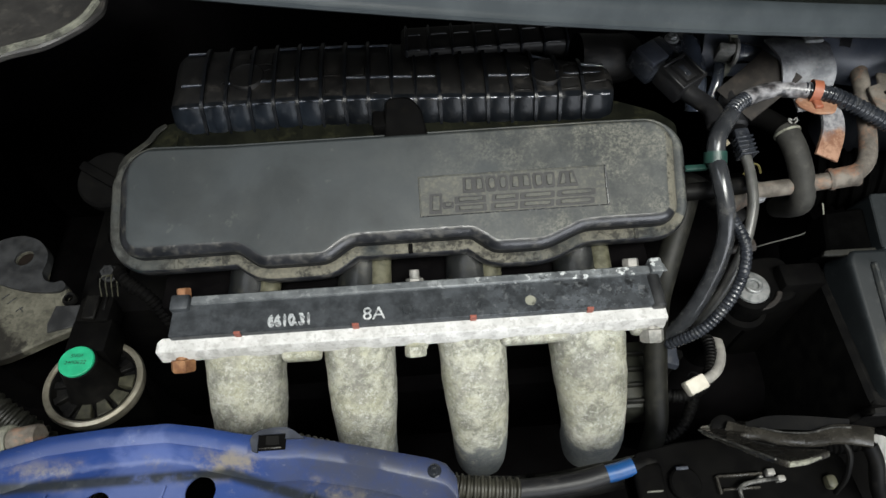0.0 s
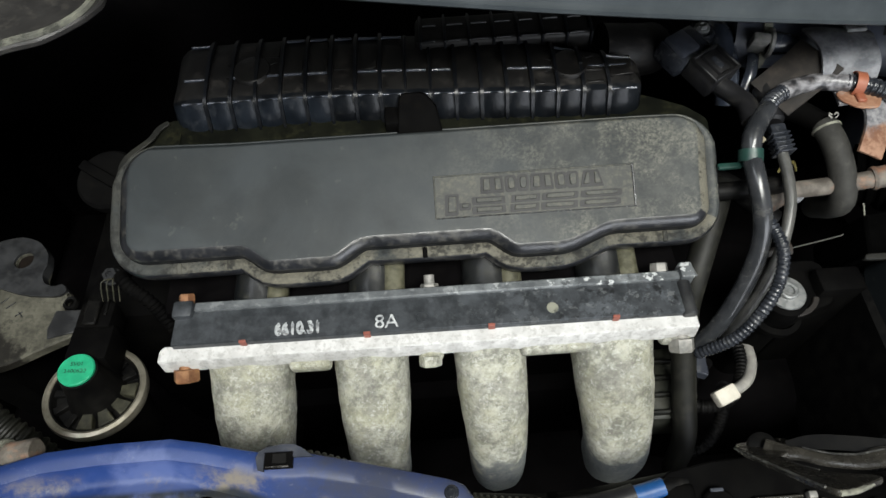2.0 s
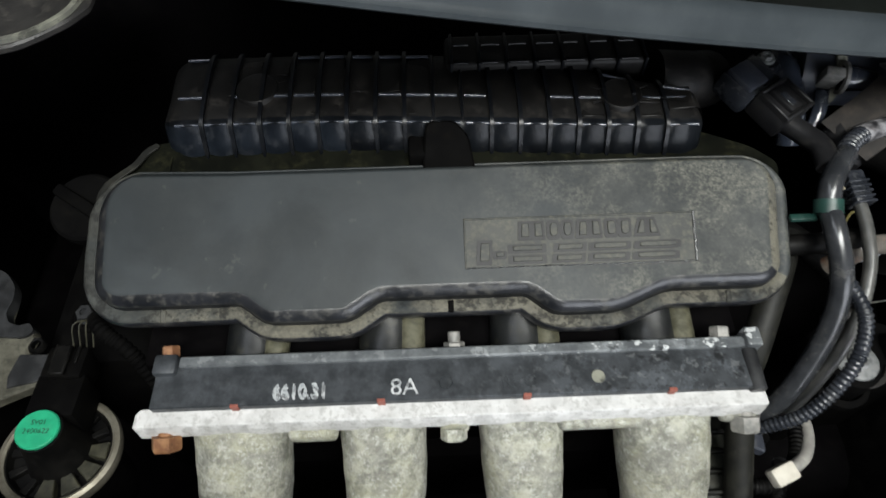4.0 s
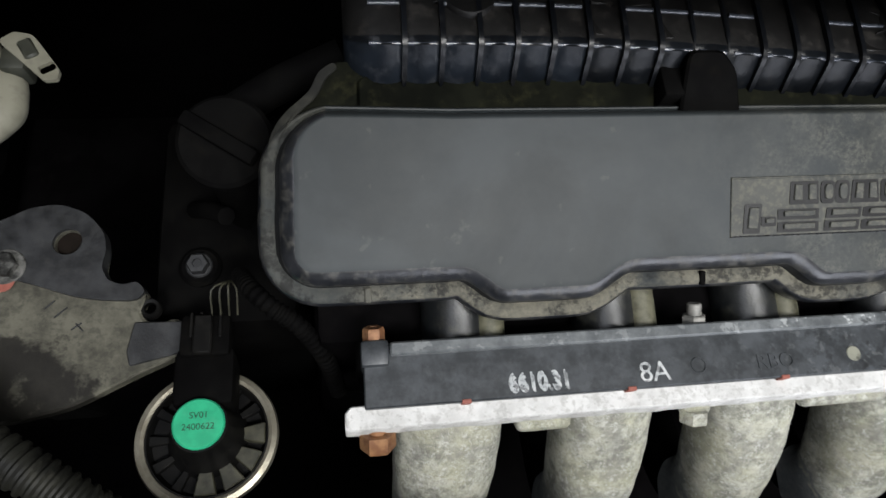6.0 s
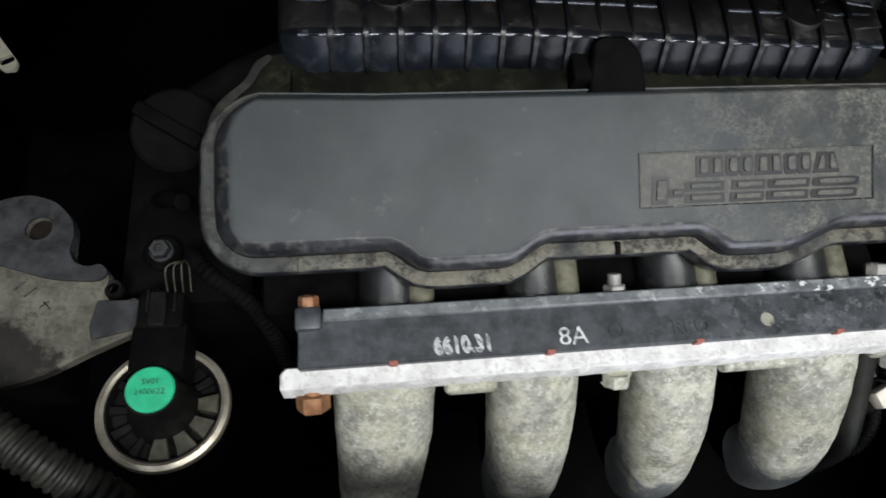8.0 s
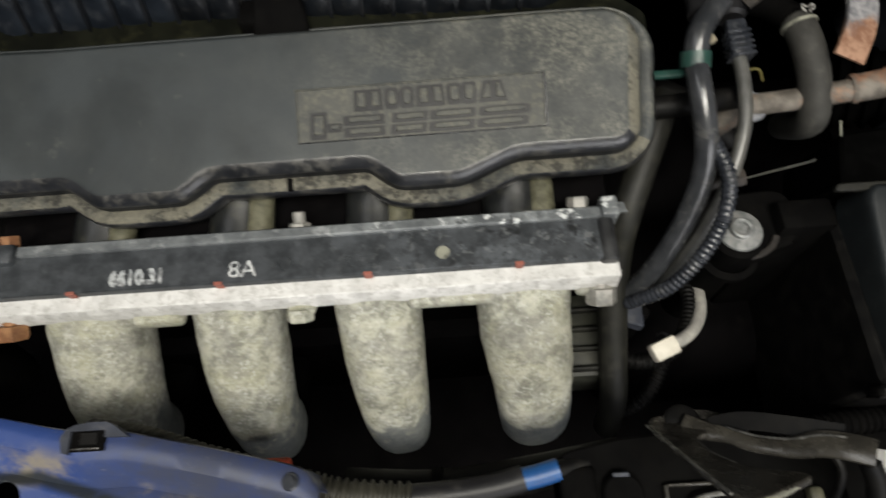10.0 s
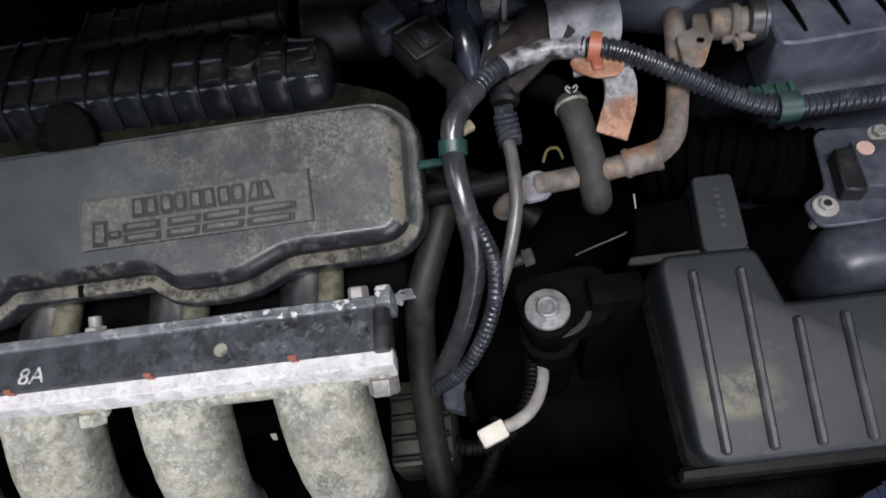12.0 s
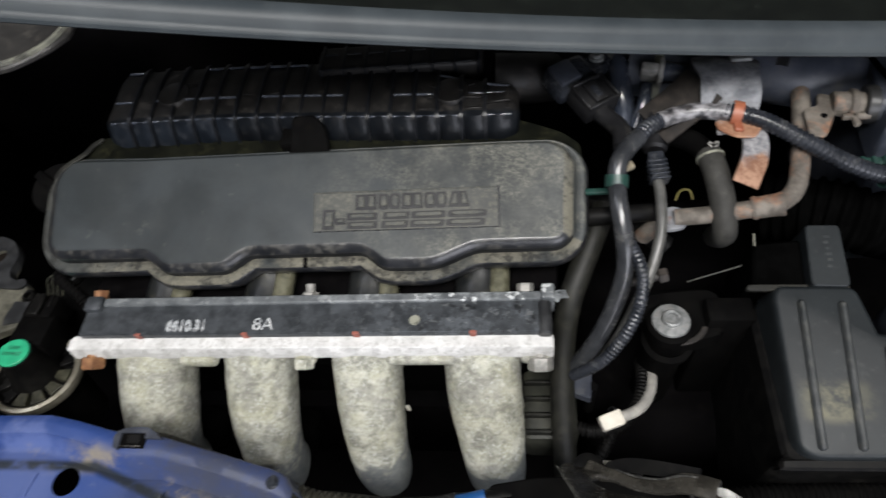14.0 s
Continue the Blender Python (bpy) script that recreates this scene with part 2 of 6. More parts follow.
# Below any real plastic or metal tone, to stand for shade in gaps.
M_DEEP = surface("shade_darkened_black", (0.0014, 0.0013, 0.0014), (0.0028, 0.0027, 0.0026), (0.009, 0.008, 0.006), 0.25, 0.8, gloss=0.05)
M_RUBBER = surface("black_rubber", (0.011, 0.011, 0.012), (0.022, 0.022, 0.022), (0.12, 0.115, 0.10), 0.25, 0.36, bumps=0.1)
M_HOSE = surface("grey_dusty_rubber", (0.021, 0.0205, 0.0185), (0.036, 0.0350, 0.0315), (0.10, 0.096, 0.085), 0.35, 0.68, gloss=0.3)
M_LOOM = surface("corrugated_loom_plastic", (0.012, 0.014, 0.018), (0.026, 0.029, 0.036), (0.13, 0.13, 0.125), 0.28, 0.24)
M_TAPE = surface("worn_silver_tape", (0.020, 0.020, 0.022), (0.24, 0.235, 0.245), (0.10, 0.075, 0.068), 0.5, 0.32, scale=130, bumps=0.7, fine=260)
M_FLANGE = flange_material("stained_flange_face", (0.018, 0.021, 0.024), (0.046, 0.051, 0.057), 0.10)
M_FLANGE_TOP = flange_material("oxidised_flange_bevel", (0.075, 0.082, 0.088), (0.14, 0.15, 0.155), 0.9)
M_LIP = surface("white_corroded_aluminium", (0.49, 0.485, 0.475), (0.61, 0.605, 0.595), (0.27, 0.26, 0.245), 0.42, 0.75, scale=90, dust_scale=260, lo=0.50, hi=0.60, bumps=1.0, fine=420)
M_RUNNER = runner_material()
M_GREASE = surface("greasy_black_steel", (0.0025, 0.0025, 0.0027), (0.0055, 0.0053, 0.005), (0.022, 0.020, 0.017), 0.35, 0.5, scale=80, bumps=0.12, gloss=0.12)
M_OILED = surface("oiled_dark_steel", (0.017, 0.0155, 0.0130), (0.042, 0.0385, 0.0320), (0.075, 0.068, 0.052), 0.30, 0.26, scale=70, dust_scale=120, bumps=0.35, fine=300, gloss=0.8)
M_OLIVE = surface("grimy_olive_metal", (0.010, 0.011, 0.007), (0.024, 0.025, 0.017), (0.065, 0.062, 0.045), 0.4, 0.6)
M_MUDDY = surface("muddy_olive_plastic", (0.060, 0.058, 0.036), (0.13, 0.125, 0.085), (0.02, 0.02, 0.015), 0.6, 0.5, scale=120, dust_scale=140)
M_PORT = surface("grimy_port_casting", (0.006, 0.0070, 0.0080), (0.016, 0.017, 0.017), (0.065, 0.061, 0.040), 0.35, 0.34, scale=55, dust_scale=90, bumps=0.3, gloss=0.42)
M_SPOKE = surface("dusty_olive_spoke", (0.018, 0.018, 0.011), (0.050, 0.048, 0.031), (0.012, 0.012, 0.009), 0.6, 0.5, scale=140, dust_scale=160)
M_BRACKET = bracket_material()
M_SLEEVE = surface("glossy_black_sleeve", (0.018, 0.0195, 0.022), (0.034, 0.036, 0.040), (0.12, 0.115, 0.10), 0.3, 0.22, bumps=0.15, fine=200)
M_GREYCABLE = surface("grey_cable_sheath", (0.050, 0.050, 0.047), (0.090, 0.089, 0.083), (0.15, 0.145, 0.13), 0.3, 0.3)
M_REDCLIP = surface("bright_red_clip_plastic", (0.42, 0.050, 0.018), (0.50, 0.075, 0.03), (0.3, 0.08, 0.05), 0.3, 0.4)
M_BOSS = surface("smooth_grimy_alloy", (0.010, 0.0105, 0.0115), (0.030, 0.031, 0.033), (0.060, 0.060, 0.058), 0.22, 0.45, scale=70, dust_scale=120, lo=0.46, hi=0.66, bumps=0.3)
M_OLDHOLE = surface("brown_hole_rust", (0.006, 0.0045, 0.0035), (0.012, 0.0085, 0.0065), (0.02, 0.014, 0.010), 0.3, 0.8, gloss=0.1)
M_PINK = surface("faded_pink_plastic", (0.36, 0.24, 0.20), (0.44, 0.31, 0.27), (0.3, 0.25, 0.22), 0.3, 0.6)
# Lighter than the box: dust, plus the ridges' highlights as colour.
M_RIDGE = surface("dusty_lit_ridge_plastic", (0.026, 0.031, 0.042), (0.045, 0.052, 0.066), (0.09, 0.09, 0.10), 0.3, 0.22, scale=60, dust_scale=120, bumps=0.05, gloss=1.0)
M_STUD = surface("weathered_stud_steel", (0.17, 0.17, 0.16), (0.29, 0.28, 0.26), (0.10, 0.085, 0.065), 0.6, 0.55, metal=0.2, scale=160)
M_TANHOSE = surface("chalky_tan_plastic", (0.100, 0.096, 0.070), (0.165, 0.158, 0.120), (0.06, 0.056, 0.042), 0.5, 0.7, scale=45, dust_scale=90)
M_AIRTOP = surface("grimy_airbox_top", (0.0045, 0.0042, 0.0042), (0.009, 0.0085, 0.008), (0.040, 0.035, 0.030), 0.55, 0.5, scale=40, dust_scale=95, lo=0.5, hi=0.70, bumps=0.5, fine=240, gloss=0.28)
M_MOSS = surface("mossy_black_flange", (0.0026, 0.0030, 0.0020), (0.007, 0.0076, 0.0048), (0.050, 0.049, 0.024), 0.32, 0.8, scale=35, dust_scale=60, gloss=0.05)
M_WORN = surface("worn_steel_edge", (0.035, 0.035, 0.033), (0.16, 0.158, 0.148), (0.010, 0.010, 0.009), 0.9, 0.45, metal=0.3, scale=150, dust_scale=110, lo=0.46, hi=0.58)
M_YELLOW = surface("yellowed_plastic", (0.10, 0.085, 0.022), (0.17, 0.14, 0.04), (0.06, 0.05, 0.03), 0.5, 0.6)
M_BLUEPIPE = surface("glossy_blue_grey_plastic", (0.020, 0.026, 0.040), (0.038, 0.046, 0.064), (0.15, 0.15, 0.15), 0.3, 0.22, scale=50, bumps=0.3, fine=200, gloss=1.0)
# Dark brown steel; on the heat shield its darkness stands for shadow.
M_DARKBROWN = surface("brown_steel_with_shade", (0.0095, 0.0078, 0.0068), (0.022, 0.0175, 0.0145), (0.085, 0.066, 0.055), 0.4, 0.6, scale=90)
# Unnaturally dark base that stands in for deep shade.
M_VOID = surface("shade_near_black", (0.0012, 0.0012, 0.0012), (0.002, 0.002, 0.002), (0.003, 0.003, 0.003), 0.1, 1.0, gloss=0.0)
M_MUD = surface("dried_mud", (0.17, 0.145, 0.10), (0.27, 0.235, 0.165), (0.10, 0.09, 0.07), 0.5, 0.95, scale=120, bumps=0.6)
# Dark tone for the badge walls that lie in shade.
M_GLOSS = surface("shaded_badge_wall", (0.010, 0.011, 0.013), (0.020, 0.021, 0.025), (0.10, 0.095, 0.08), 0.25, 0.27, scale=40, bumps=0.10, gloss=0.6)
M_RUST = rust_material("rusty_steel", 0.9)
M_RUSTPIPE = rust_material("rusted_pipe_steel", 0.27, ((0.070, 0.060, 0.050), (0.170, 0.150, 0.128)))
M_RUSTGREY = rust_material("weathered_grey_steel", 0.17, ((0.085, 0.090, 0.102), (0.235, 0.240, 0.256)))
M_ZINC = surface("zinc_plated_steel", (0.18, 0.19, 0.19), (0.34, 0.345, 0.345), (0.12, 0.095, 0.07), 0.6, 0.45, metal=0.5, scale=180, bumps=0.4)
M_BRASSBOLT = surface("yellow_zinc_rusted_bolt", (0.18, 0.078, 0.036), (0.29, 0.145, 0.065), (0.09, 0.036, 0.022), 0.7, 0.6, metal=0.2, scale=150)
M_CAST = surface("grey_cast_bracket", (0.13, 0.13, 0.11), (0.24, 0.24, 0.19), (0.035, 0.035, 0.03), 0.75, 0.7, scale=50, dust_scale=85, lo=0.48, hi=0.62, bumps=0.5)
M_RING = surface("dull_gold_clamp_ring", (0.30, 0.275, 0.215), (0.46, 0.43, 0.35), (0.2, 0.17, 0.12), 0.5, 0.35, metal=0.7, scale=60)
M_GREEN = surface("green_cap_plastic", (0.006, 0.30, 0.15), (0.012, 0.40, 0.20), (0.1, 0.32, 0.22), 0.3, 0.45, scale=80)
M_GREENCLIP = surface("dark_green_clip_plastic", (0.006, 0.026, 0.021), (0.012, 0.046, 0.037), (0.05, 0.065, 0.055), 0.5, 0.4)
# Bluish copy of the airbox plastic: reflected light put into the colour.
M_AIRBLUE = surface("reflection_tinted_airbox_face", (0.0042, 0.0057, 0.0082), (0.0088, 0.0116, 0.0160), (0.045, 0.048, 0.054), 0.4, 0.32, scale=45, bumps=0.35, fine=240, dust_scale=110, gloss=0.2)
M_WHITE = surface("ivory_connector_plastic", (0.54, 0.50, 0.42), (0.68, 0.64, 0.55), (0.3, 0.25, 0.18), 0.4, 0.5)
M_WIRE = surface("grey_wire_sleeve", (0.24, 0.23, 0.215), (0.40, 0.385, 0.35), (0.13, 0.12, 0.10), 0.5, 0.5)
M_ORANGE = surface("orange_tie_plastic", (0.25, 0.075, 0.038), (0.34, 0.115, 0.06), (0.15, 0.08, 0.06), 0.4, 0.5)
M_BLUETAPE = surface("bright_blue_tape", (0.003, 0.042, 0.15), (0.006, 0.066, 0.21), (0.03, 0.07, 0.13), 0.3, 0.45)
M_RED = surface("red_paint_mark", (0.21, 0.060, 0.043), (0.30, 0.095, 0.068), (0.24, 0.12, 0.1), 0.4, 0.6, dust_scale=300)
M_STAMP = surface("white_stamp_ink", (0.34, 0.36, 0.37), (0.56, 0.57, 0.57), (0.06, 0.06, 0.065), 0.7, 0.7, dust_scale=380, lo=0.46, hi=0.58)
M_INK = surface("dark_print_ink", (0.01, 0.05, 0.03), (0.015, 0.07, 0.04), dust_amount=0.1)
M_FUSE = fuse_material()
# Lighter than the lid itself.
M_FUSERIB = surface("pale_box_rib", (0.020, 0.023, 0.025), (0.040, 0.043, 0.044), (0.12, 0.115, 0.095), 0.40, 0.38, scale=70, dust_scale=130, gloss=0.45)
M_SENSOR = surface("grey_sensor_plastic", (0.027, 0.031, 0.042), (0.050, 0.056, 0.071), (0.12, 0.12, 0.12), 0.3, 0.36)
M_FILTER = surface("dusty_blue_black_lid", (0.031, 0.037, 0.052), (0.058, 0.065, 0.084), (0.12, 0.115, 0.10), 0.4, 0.42, scale=40, dust_scale=80)
M_AIRRIB = surface("black_rib_plastic", (0.0030, 0.0036, 0.0048), (0.006, 0.0070, 0.0090), (0.03, 0.028, 0.026), 0.3, 0.30, scale=60, gloss=0.30)
M_COWL = surface("grey_cowl_rubber", (0.026, 0.0318, 0.0360), (0.038, 0.0452, 0.050), (0.07, 0.073, 0.072), 0.25, 0.42, scale=20, lo=0.55, hi=0.75, bumps=0.08, gloss=0.20)
M_COWLPAN = surface("dark_cowl_panel", (0.007, 0.009, 0.008), (0.012, 0.015, 0.013), (0.03, 0.04, 0.03), 0.3, 0.5)
M_SIDE = surface("pale_grey_side_panel", (0.021, 0.020, 0.0195), (0.038, 0.036, 0.034), (0.10, 0.09, 0.075), 0.4, 0.45, scale=25)
M_GARAGE = surface("garage_wall_plaster", (0.30, 0.30, 0.29), (0.38, 0.38, 0.36), (0.2, 0.19, 0.17), 0.3, 0.85, scale=2, dust_scale=4, fine=40)
M_CONCRETE = surface("garage_concrete", (0.14, 0.14, 0.13), (0.20, 0.20, 0.19), (0.07, 0.07, 0.06), 0.5, 0.8, scale=3, dust_scale=8, fine=60)


def paint_material():
    """Blue body paint; a film of dust at one end, dried mud along the crease, and the crown's sheen and the crease's
    shade painted in.
    """
    m, nt, bsdf = nodes_of("blue_body_paint")
    x, y = axis_of(nt, 0), axis_of(nt, 1)
    c = mix(nt, ramp(nt, noise_node(nt, 12, 3, 0.5), 0.3, 0.7), (0.010, 0.029, 0.120), (0.021, 0.048, 0.168))
    film = times(nt, ramp(nt, x, -0.115, -0.06), times(nt, times(nt, ramp(nt, noise_node(nt, 40, 8, 0.74), 0.30, 0.62), 0.5), 0.42, "ADD"))
    c = mix(nt, film, c, (0.042, 0.046, 0.063))
    # Pale patch on the crown: a reflection, lightly dusted, set as colour.
    sheen = times(nt, times(nt, ramp(nt, x, -0.225, -0.185), ramp(nt, x, -0.118, -0.145)), times(nt, ramp(nt, noise_node(nt, 22, 6, 0.62), 0.40, 0.58), 0.45))
    c = mix(nt, sheen, c, (0.115, 0.15, 0.31))
    bend = nt.nodes.new("ShaderNodeMath")
    bend.operation = "MAXIMUM"
    nt.links.new(x, bend.inputs[0])
    bend.inputs[1].default_value = -0.112
    line = nt.nodes.new("ShaderNodeMath")
    line.operation = "MULTIPLY_ADD"
    nt.links.new(bend.outputs[0], line.inputs[0])
    line.inputs[1].default_value, line.inputs[2].default_value = 0.36, 0.0885 + 0.36 * 0.112
    off = nt.nodes.new("ShaderNodeMath")
    nt.links.new(y, off.inputs[0])
    nt.links.new(line.outputs[0], off.inputs[1])
    size = nt.nodes.new("ShaderNodeMath")
    size.operation = "ABSOLUTE"
    nt.links.new(off.outputs[0], size.inputs[0])
    band = ramp(nt, size.outputs[0], 0.0125, 0.0025)
    mud = times(nt, band, ramp(nt, noise_node(nt, 21, 9, 0.72), 0.49, 0.64))
    c = mix(nt, times(nt, mud, 0.85), c, (0.22, 0.19, 0.135))
    wash = times(nt, ramp(nt, x, -0.19, -0.26), times(nt, ramp(nt, noise_node(nt, 9, 5, 0.6), 0.36, 0.62), 0.6))
    c = mix(nt, wash, c, (0.006, 0.016, 0.070))
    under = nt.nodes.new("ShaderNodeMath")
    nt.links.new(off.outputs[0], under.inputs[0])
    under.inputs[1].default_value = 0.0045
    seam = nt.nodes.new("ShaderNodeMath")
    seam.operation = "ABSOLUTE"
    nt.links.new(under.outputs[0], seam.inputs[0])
    # Dark line beside the crease: grime, with the shadow there painted in.
    grime_shade = times(nt, ramp(nt, seam.outputs[0], 0.0050, 0.0012), times(nt, ramp(nt, noise_node(nt, 38, 6, 0.65), 0.22, 0.42), 0.92))
    c = mix(nt, grime_shade, c, (0.016, 0.019, 0.019))
    c = mix(nt, times(nt, ramp(nt, noise_node(nt, 170, 7, 0.78), 0.58, 0.70), 0.30), c, (0.22, 0.23, 0.25))
    nt.links.new(c, bsdf.inputs["Base Color"])
    bsdf.inputs["Roughness"].default_value = 0.33
    bump(nt, bsdf, noise_node(nt, 300, 5, 0.6), 0.08)
    return m


M_BLUE = paint_material()
M_LUG = surface("dust_caked_blue_paint", (0.011, 0.014, 0.022), (0.026, 0.031, 0.046), (0.10, 0.092, 0.078), 0.3, 0.7, scale=60, dust_scale=120)

# ---- builders ----


def mesh_of(bm, mats, smooth=True):
    me = bpy.data.meshes.new("mesh")
    bmesh.ops.recalc_face_normals(bm, faces=bm.faces)
    for f in bm.faces:
        f.smooth = smooth
    bm.to_mesh(me)
    bm.free()
    for m in mats if isinstance(mats, (list, tuple)) else [mats]:
        me.materials.append(m)
    if smooth:
        me.set_sharp_from_angle(angle=radians(38))
    return me


def part(name, bm, mats, parent, label=""):
    ob = new(name, mesh_of(bm, mats))
    ob.parent = parent
    if parent is not None:
        ob.matrix_parent_inverse = parent.matrix_basis.inverted()
    if label:
        tagged(ob, label)
    return ob


def thing(name, label, category, at=(0, 0, 0), group="", kind=""):
    ob = new(name)
    ob.empty_display_size = 0.01
    ob.matrix_basis = Matrix.Translation(at)
    return tagged(ob, label, category, group, kind)


def solo(name, bm, mats, label, category, group="", kind=""):
    return tagged(new(name, mesh_of(bm, mats)), label, category, group, kind)


def rbox(lo, hi, bevel=0.002, seg=2, m=None, into=None):
    """A box from corner lo to corner hi with rounded edges."""
    bm = bmesh.new()
    bmesh.ops.create_cube(bm, size=1)
    a, b = Vector(lo), Vector(hi)
    for v in bm.verts:
        v.co = Vector([(a[k] + b[k]) / 2 + v.co[k] * (b[k] - a[k]) for k in range(3)])
    if bevel:
        bmesh.ops.bevel(bm, geom=bm.edges[:], offset=bevel, segments=seg, affect="EDGES", profile=0.5)
    if m is not None:
        bmesh.ops.transform(bm, matrix=m, verts=bm.verts)
    return joined(into, bm)


def joined(into, bm):
    if into is None:
        return bm
    me = bpy.data.meshes.new("tmp")
    bm.to_mesh(me)
    bm.free()
    into.from_mesh(me)
    bpy.data.meshes.remove(me)
    return into


def revolve(profile, seg=32, m=None, into=None):
    """A solid of revolution about z from (radius, height) pairs."""
    bm = bmesh.new()
    rings = []
    for r, h in profile:
        if r < 1e-6:
            rings.append([bm.verts.new((0, 0, h))])
        else:
            rings.append([bm.verts.new((r * math.cos(2 * math.pi * k / seg), r * math.sin(2 * math.pi * k / seg), h)) for k in range(seg)])
    for a, b in zip(rings, rings[1:]):
        for k in range(seg):
            q = [a[k % len(a)], a[(k + 1) % len(a)], b[(k + 1) % len(b)], b[k % len(b)]]
            q = [v for i, v in enumerate(q) if v not in q[:i]]
            if len(q) > 2:
                bm.faces.new(q)
    if m is not None:
        bmesh.ops.transform(bm, matrix=m, verts=bm.verts)
    return joined(into, bm)


def disc(r, h, bevel=0.001, seg=28, m=None, into=None):
    return revolve([(0, 0), (r - bevel, 0), (r, bevel), (r, h - bevel), (r - bevel, h), (0, h)], seg, m, into)


def hexagon(r, h, m=None, into=None):
    return revolve([(0, 0), (r, 0), (r, h * 0.85), (r * 0.88, h), (r * 0.45, h), (r * 0.4, h - 0.0008), (0, h - 0.0008)], 6, m, into)


def along(a, b):
    """The pose at a whose z axis points to b."""
    a, b = Vector(a), Vector(b)
    return Matrix.Translation(a) @ (b - a).to_track_quat("Z", "Y").to_matrix().to_4x4()


def smooth_path(points, step=0.004):
    """Catmull-Rom through the points."""
    p = [Vector(q) for q in points]
    p = [2 * p[0] - p[1]] + p + [2 * p[-1] - p[-2]]
    out = []
    for i in range(1, len(p) - 2):
        n = max(3, int((p[i + 1] - p[i]).length / step))
        for k in range(n):
            t = k / n
            a, b, c, d = p[i - 1:i + 3]
            out.append(0.5 * ((2 * b) + (c - a) * t + (2 * a - 5 * b + 4 * c - d) * t * t + (3 * b - a - 3 * c + d) * t ** 3))
    out.append(p[-2])
    return out


def sweep(path, section, caps=True, into=None):
    """section(i, s) gives the (across, up) pairs of the ring at path point i, s metres along."""
    bm = bmesh.new()
    up, s, rings = None, 0.0, []
    for i, p in enumerate(path):
        d = (path[min(i + 1, len(path) - 1)] - path[max(i - 1, 0)]).normalized()
        if up is None:
            up = Vector((0, 0, 1)) if abs(d.z) < 0.9 else Vector((0, 1, 0))
        side = d.cross(up).normalized()
        up = side.cross(d).normalized()
        if i:
            s += (p - path[i - 1]).length
        rings.append([bm.verts.new(p + side * a + up * b) for a, b in section(i, s)])
    n = len(rings[0])
    for a, b in zip(rings, rings[1:]):
        for k in range(n):
            bm.faces.new((a[k], a[(k + 1) % n], b[(k + 1) % n], b[k]))
    if caps:
        bm.faces.new(rings[0])
        bm.faces.new(list(reversed(rings[-1])))
    return joined(into, bm)


def ring(r, seg=14):
    return [(r * math.cos(2 * math.pi * k / seg), r * math.sin(2 * math.pi * k / seg)) for k in range(seg)]


def tube(points, r, seg=14, step=0.004, taper=None, into=None):
    path = smooth_path(points, step)
    n = len(path)
    return sweep(path, lambda i, s: ring(r if taper is None else r + (taper - r) * i / n, seg), into=into)


def corrugated(points, r, pitch=0.0035, depth=0.0009, seg=14, into=None):
    path = smooth_path(points, pitch / 4)
    # even steps, four to a corrugation
    return sweep(path, lambda i, s: ring(r - depth * (0.0 if i % 4 < 2 else 1.0), seg), into=into)


def strip(points, width, thick, into=None):
    path = smooth_path(points, 0.003)
    w, h = width / 2, thick / 2
    return sweep(path, lambda i, s: [(-w, -h), (w, -h), (w, h), (-w, h)], into=into)


def plate(outline, z0, z1, bevel=0.0008, holes=(), m=None, into=None):
    """An upright prism over an (x, y) outline."""
    bm = bmesh.new()
    lo = [bm.verts.new((x, y, z0)) for x, y in outline]
    f = bm.faces.new(lo)
    g = bmesh.ops.extrude_face_region(bm, geom=[f])
    for v in g["geom"]:
        if isinstance(v, bmesh.types.BMVert):
            v.co.z = z1
    if bevel:
        bmesh.ops.bevel(bm, geom=bm.edges[:], offset=bevel, segments=1, affect="EDGES")
    if m is not None:
        bmesh.ops.transform(bm, matrix=m, verts=bm.verts)
    return joined(into, bm)


def rounded(outline, n=5, k=0.35):
    """Cut the corners of a closed outline into soft curves."""
    out = []
    m = len(outline)
    for i in range(m):
        a, b, c = (Vector(outline[(i + j) % m]) for j in (-1, 0, 1))
        p, q = b.lerp(a, k), b.lerp(c, k)
        for j in range(n + 1):
            t = j / n
            out.append(tuple((1 - t) ** 2 * p + 2 * t * (1 - t) * b + t * t * q))
    return out


def domed(outline, steps, m=None):
    """A closed shell over an (x, y) outline: its edge is carried outwards and down through (out, height) steps."""
    n = len(outline)
    area2 = sum(outline[i - 1][0] * outline[i][1] - outline[i][0] * outline[i - 1][1] for i in range(n))
    norms = []
    for i in range(n):
        d = (Vector(outline[(i + 1) % n]) - Vector(outline[i - 1])).normalized()
        norms.append(Vector((d.y, -d.x)) if area2 > 0 else Vector((-d.y, d.x)))
    bm = bmesh.new()
    rows = [[bm.verts.new((p[0] + q.x * out, p[1] + q.y * out, h)) for p, q in zip(outline, norms)] for out, h in steps]
    for a, b in zip(rows, rows[1:]):
        for k in range(n):
            bm.faces.new((a[k], a[(k + 1) % n], b[(k + 1) % n], b[k]))
    bm.faces.new(rows[0])
    bm.faces.new(list(reversed(rows[-1])))
    if m is not None:
        bmesh.ops.transform(bm, matrix=m, verts=bm.verts)
    return bm


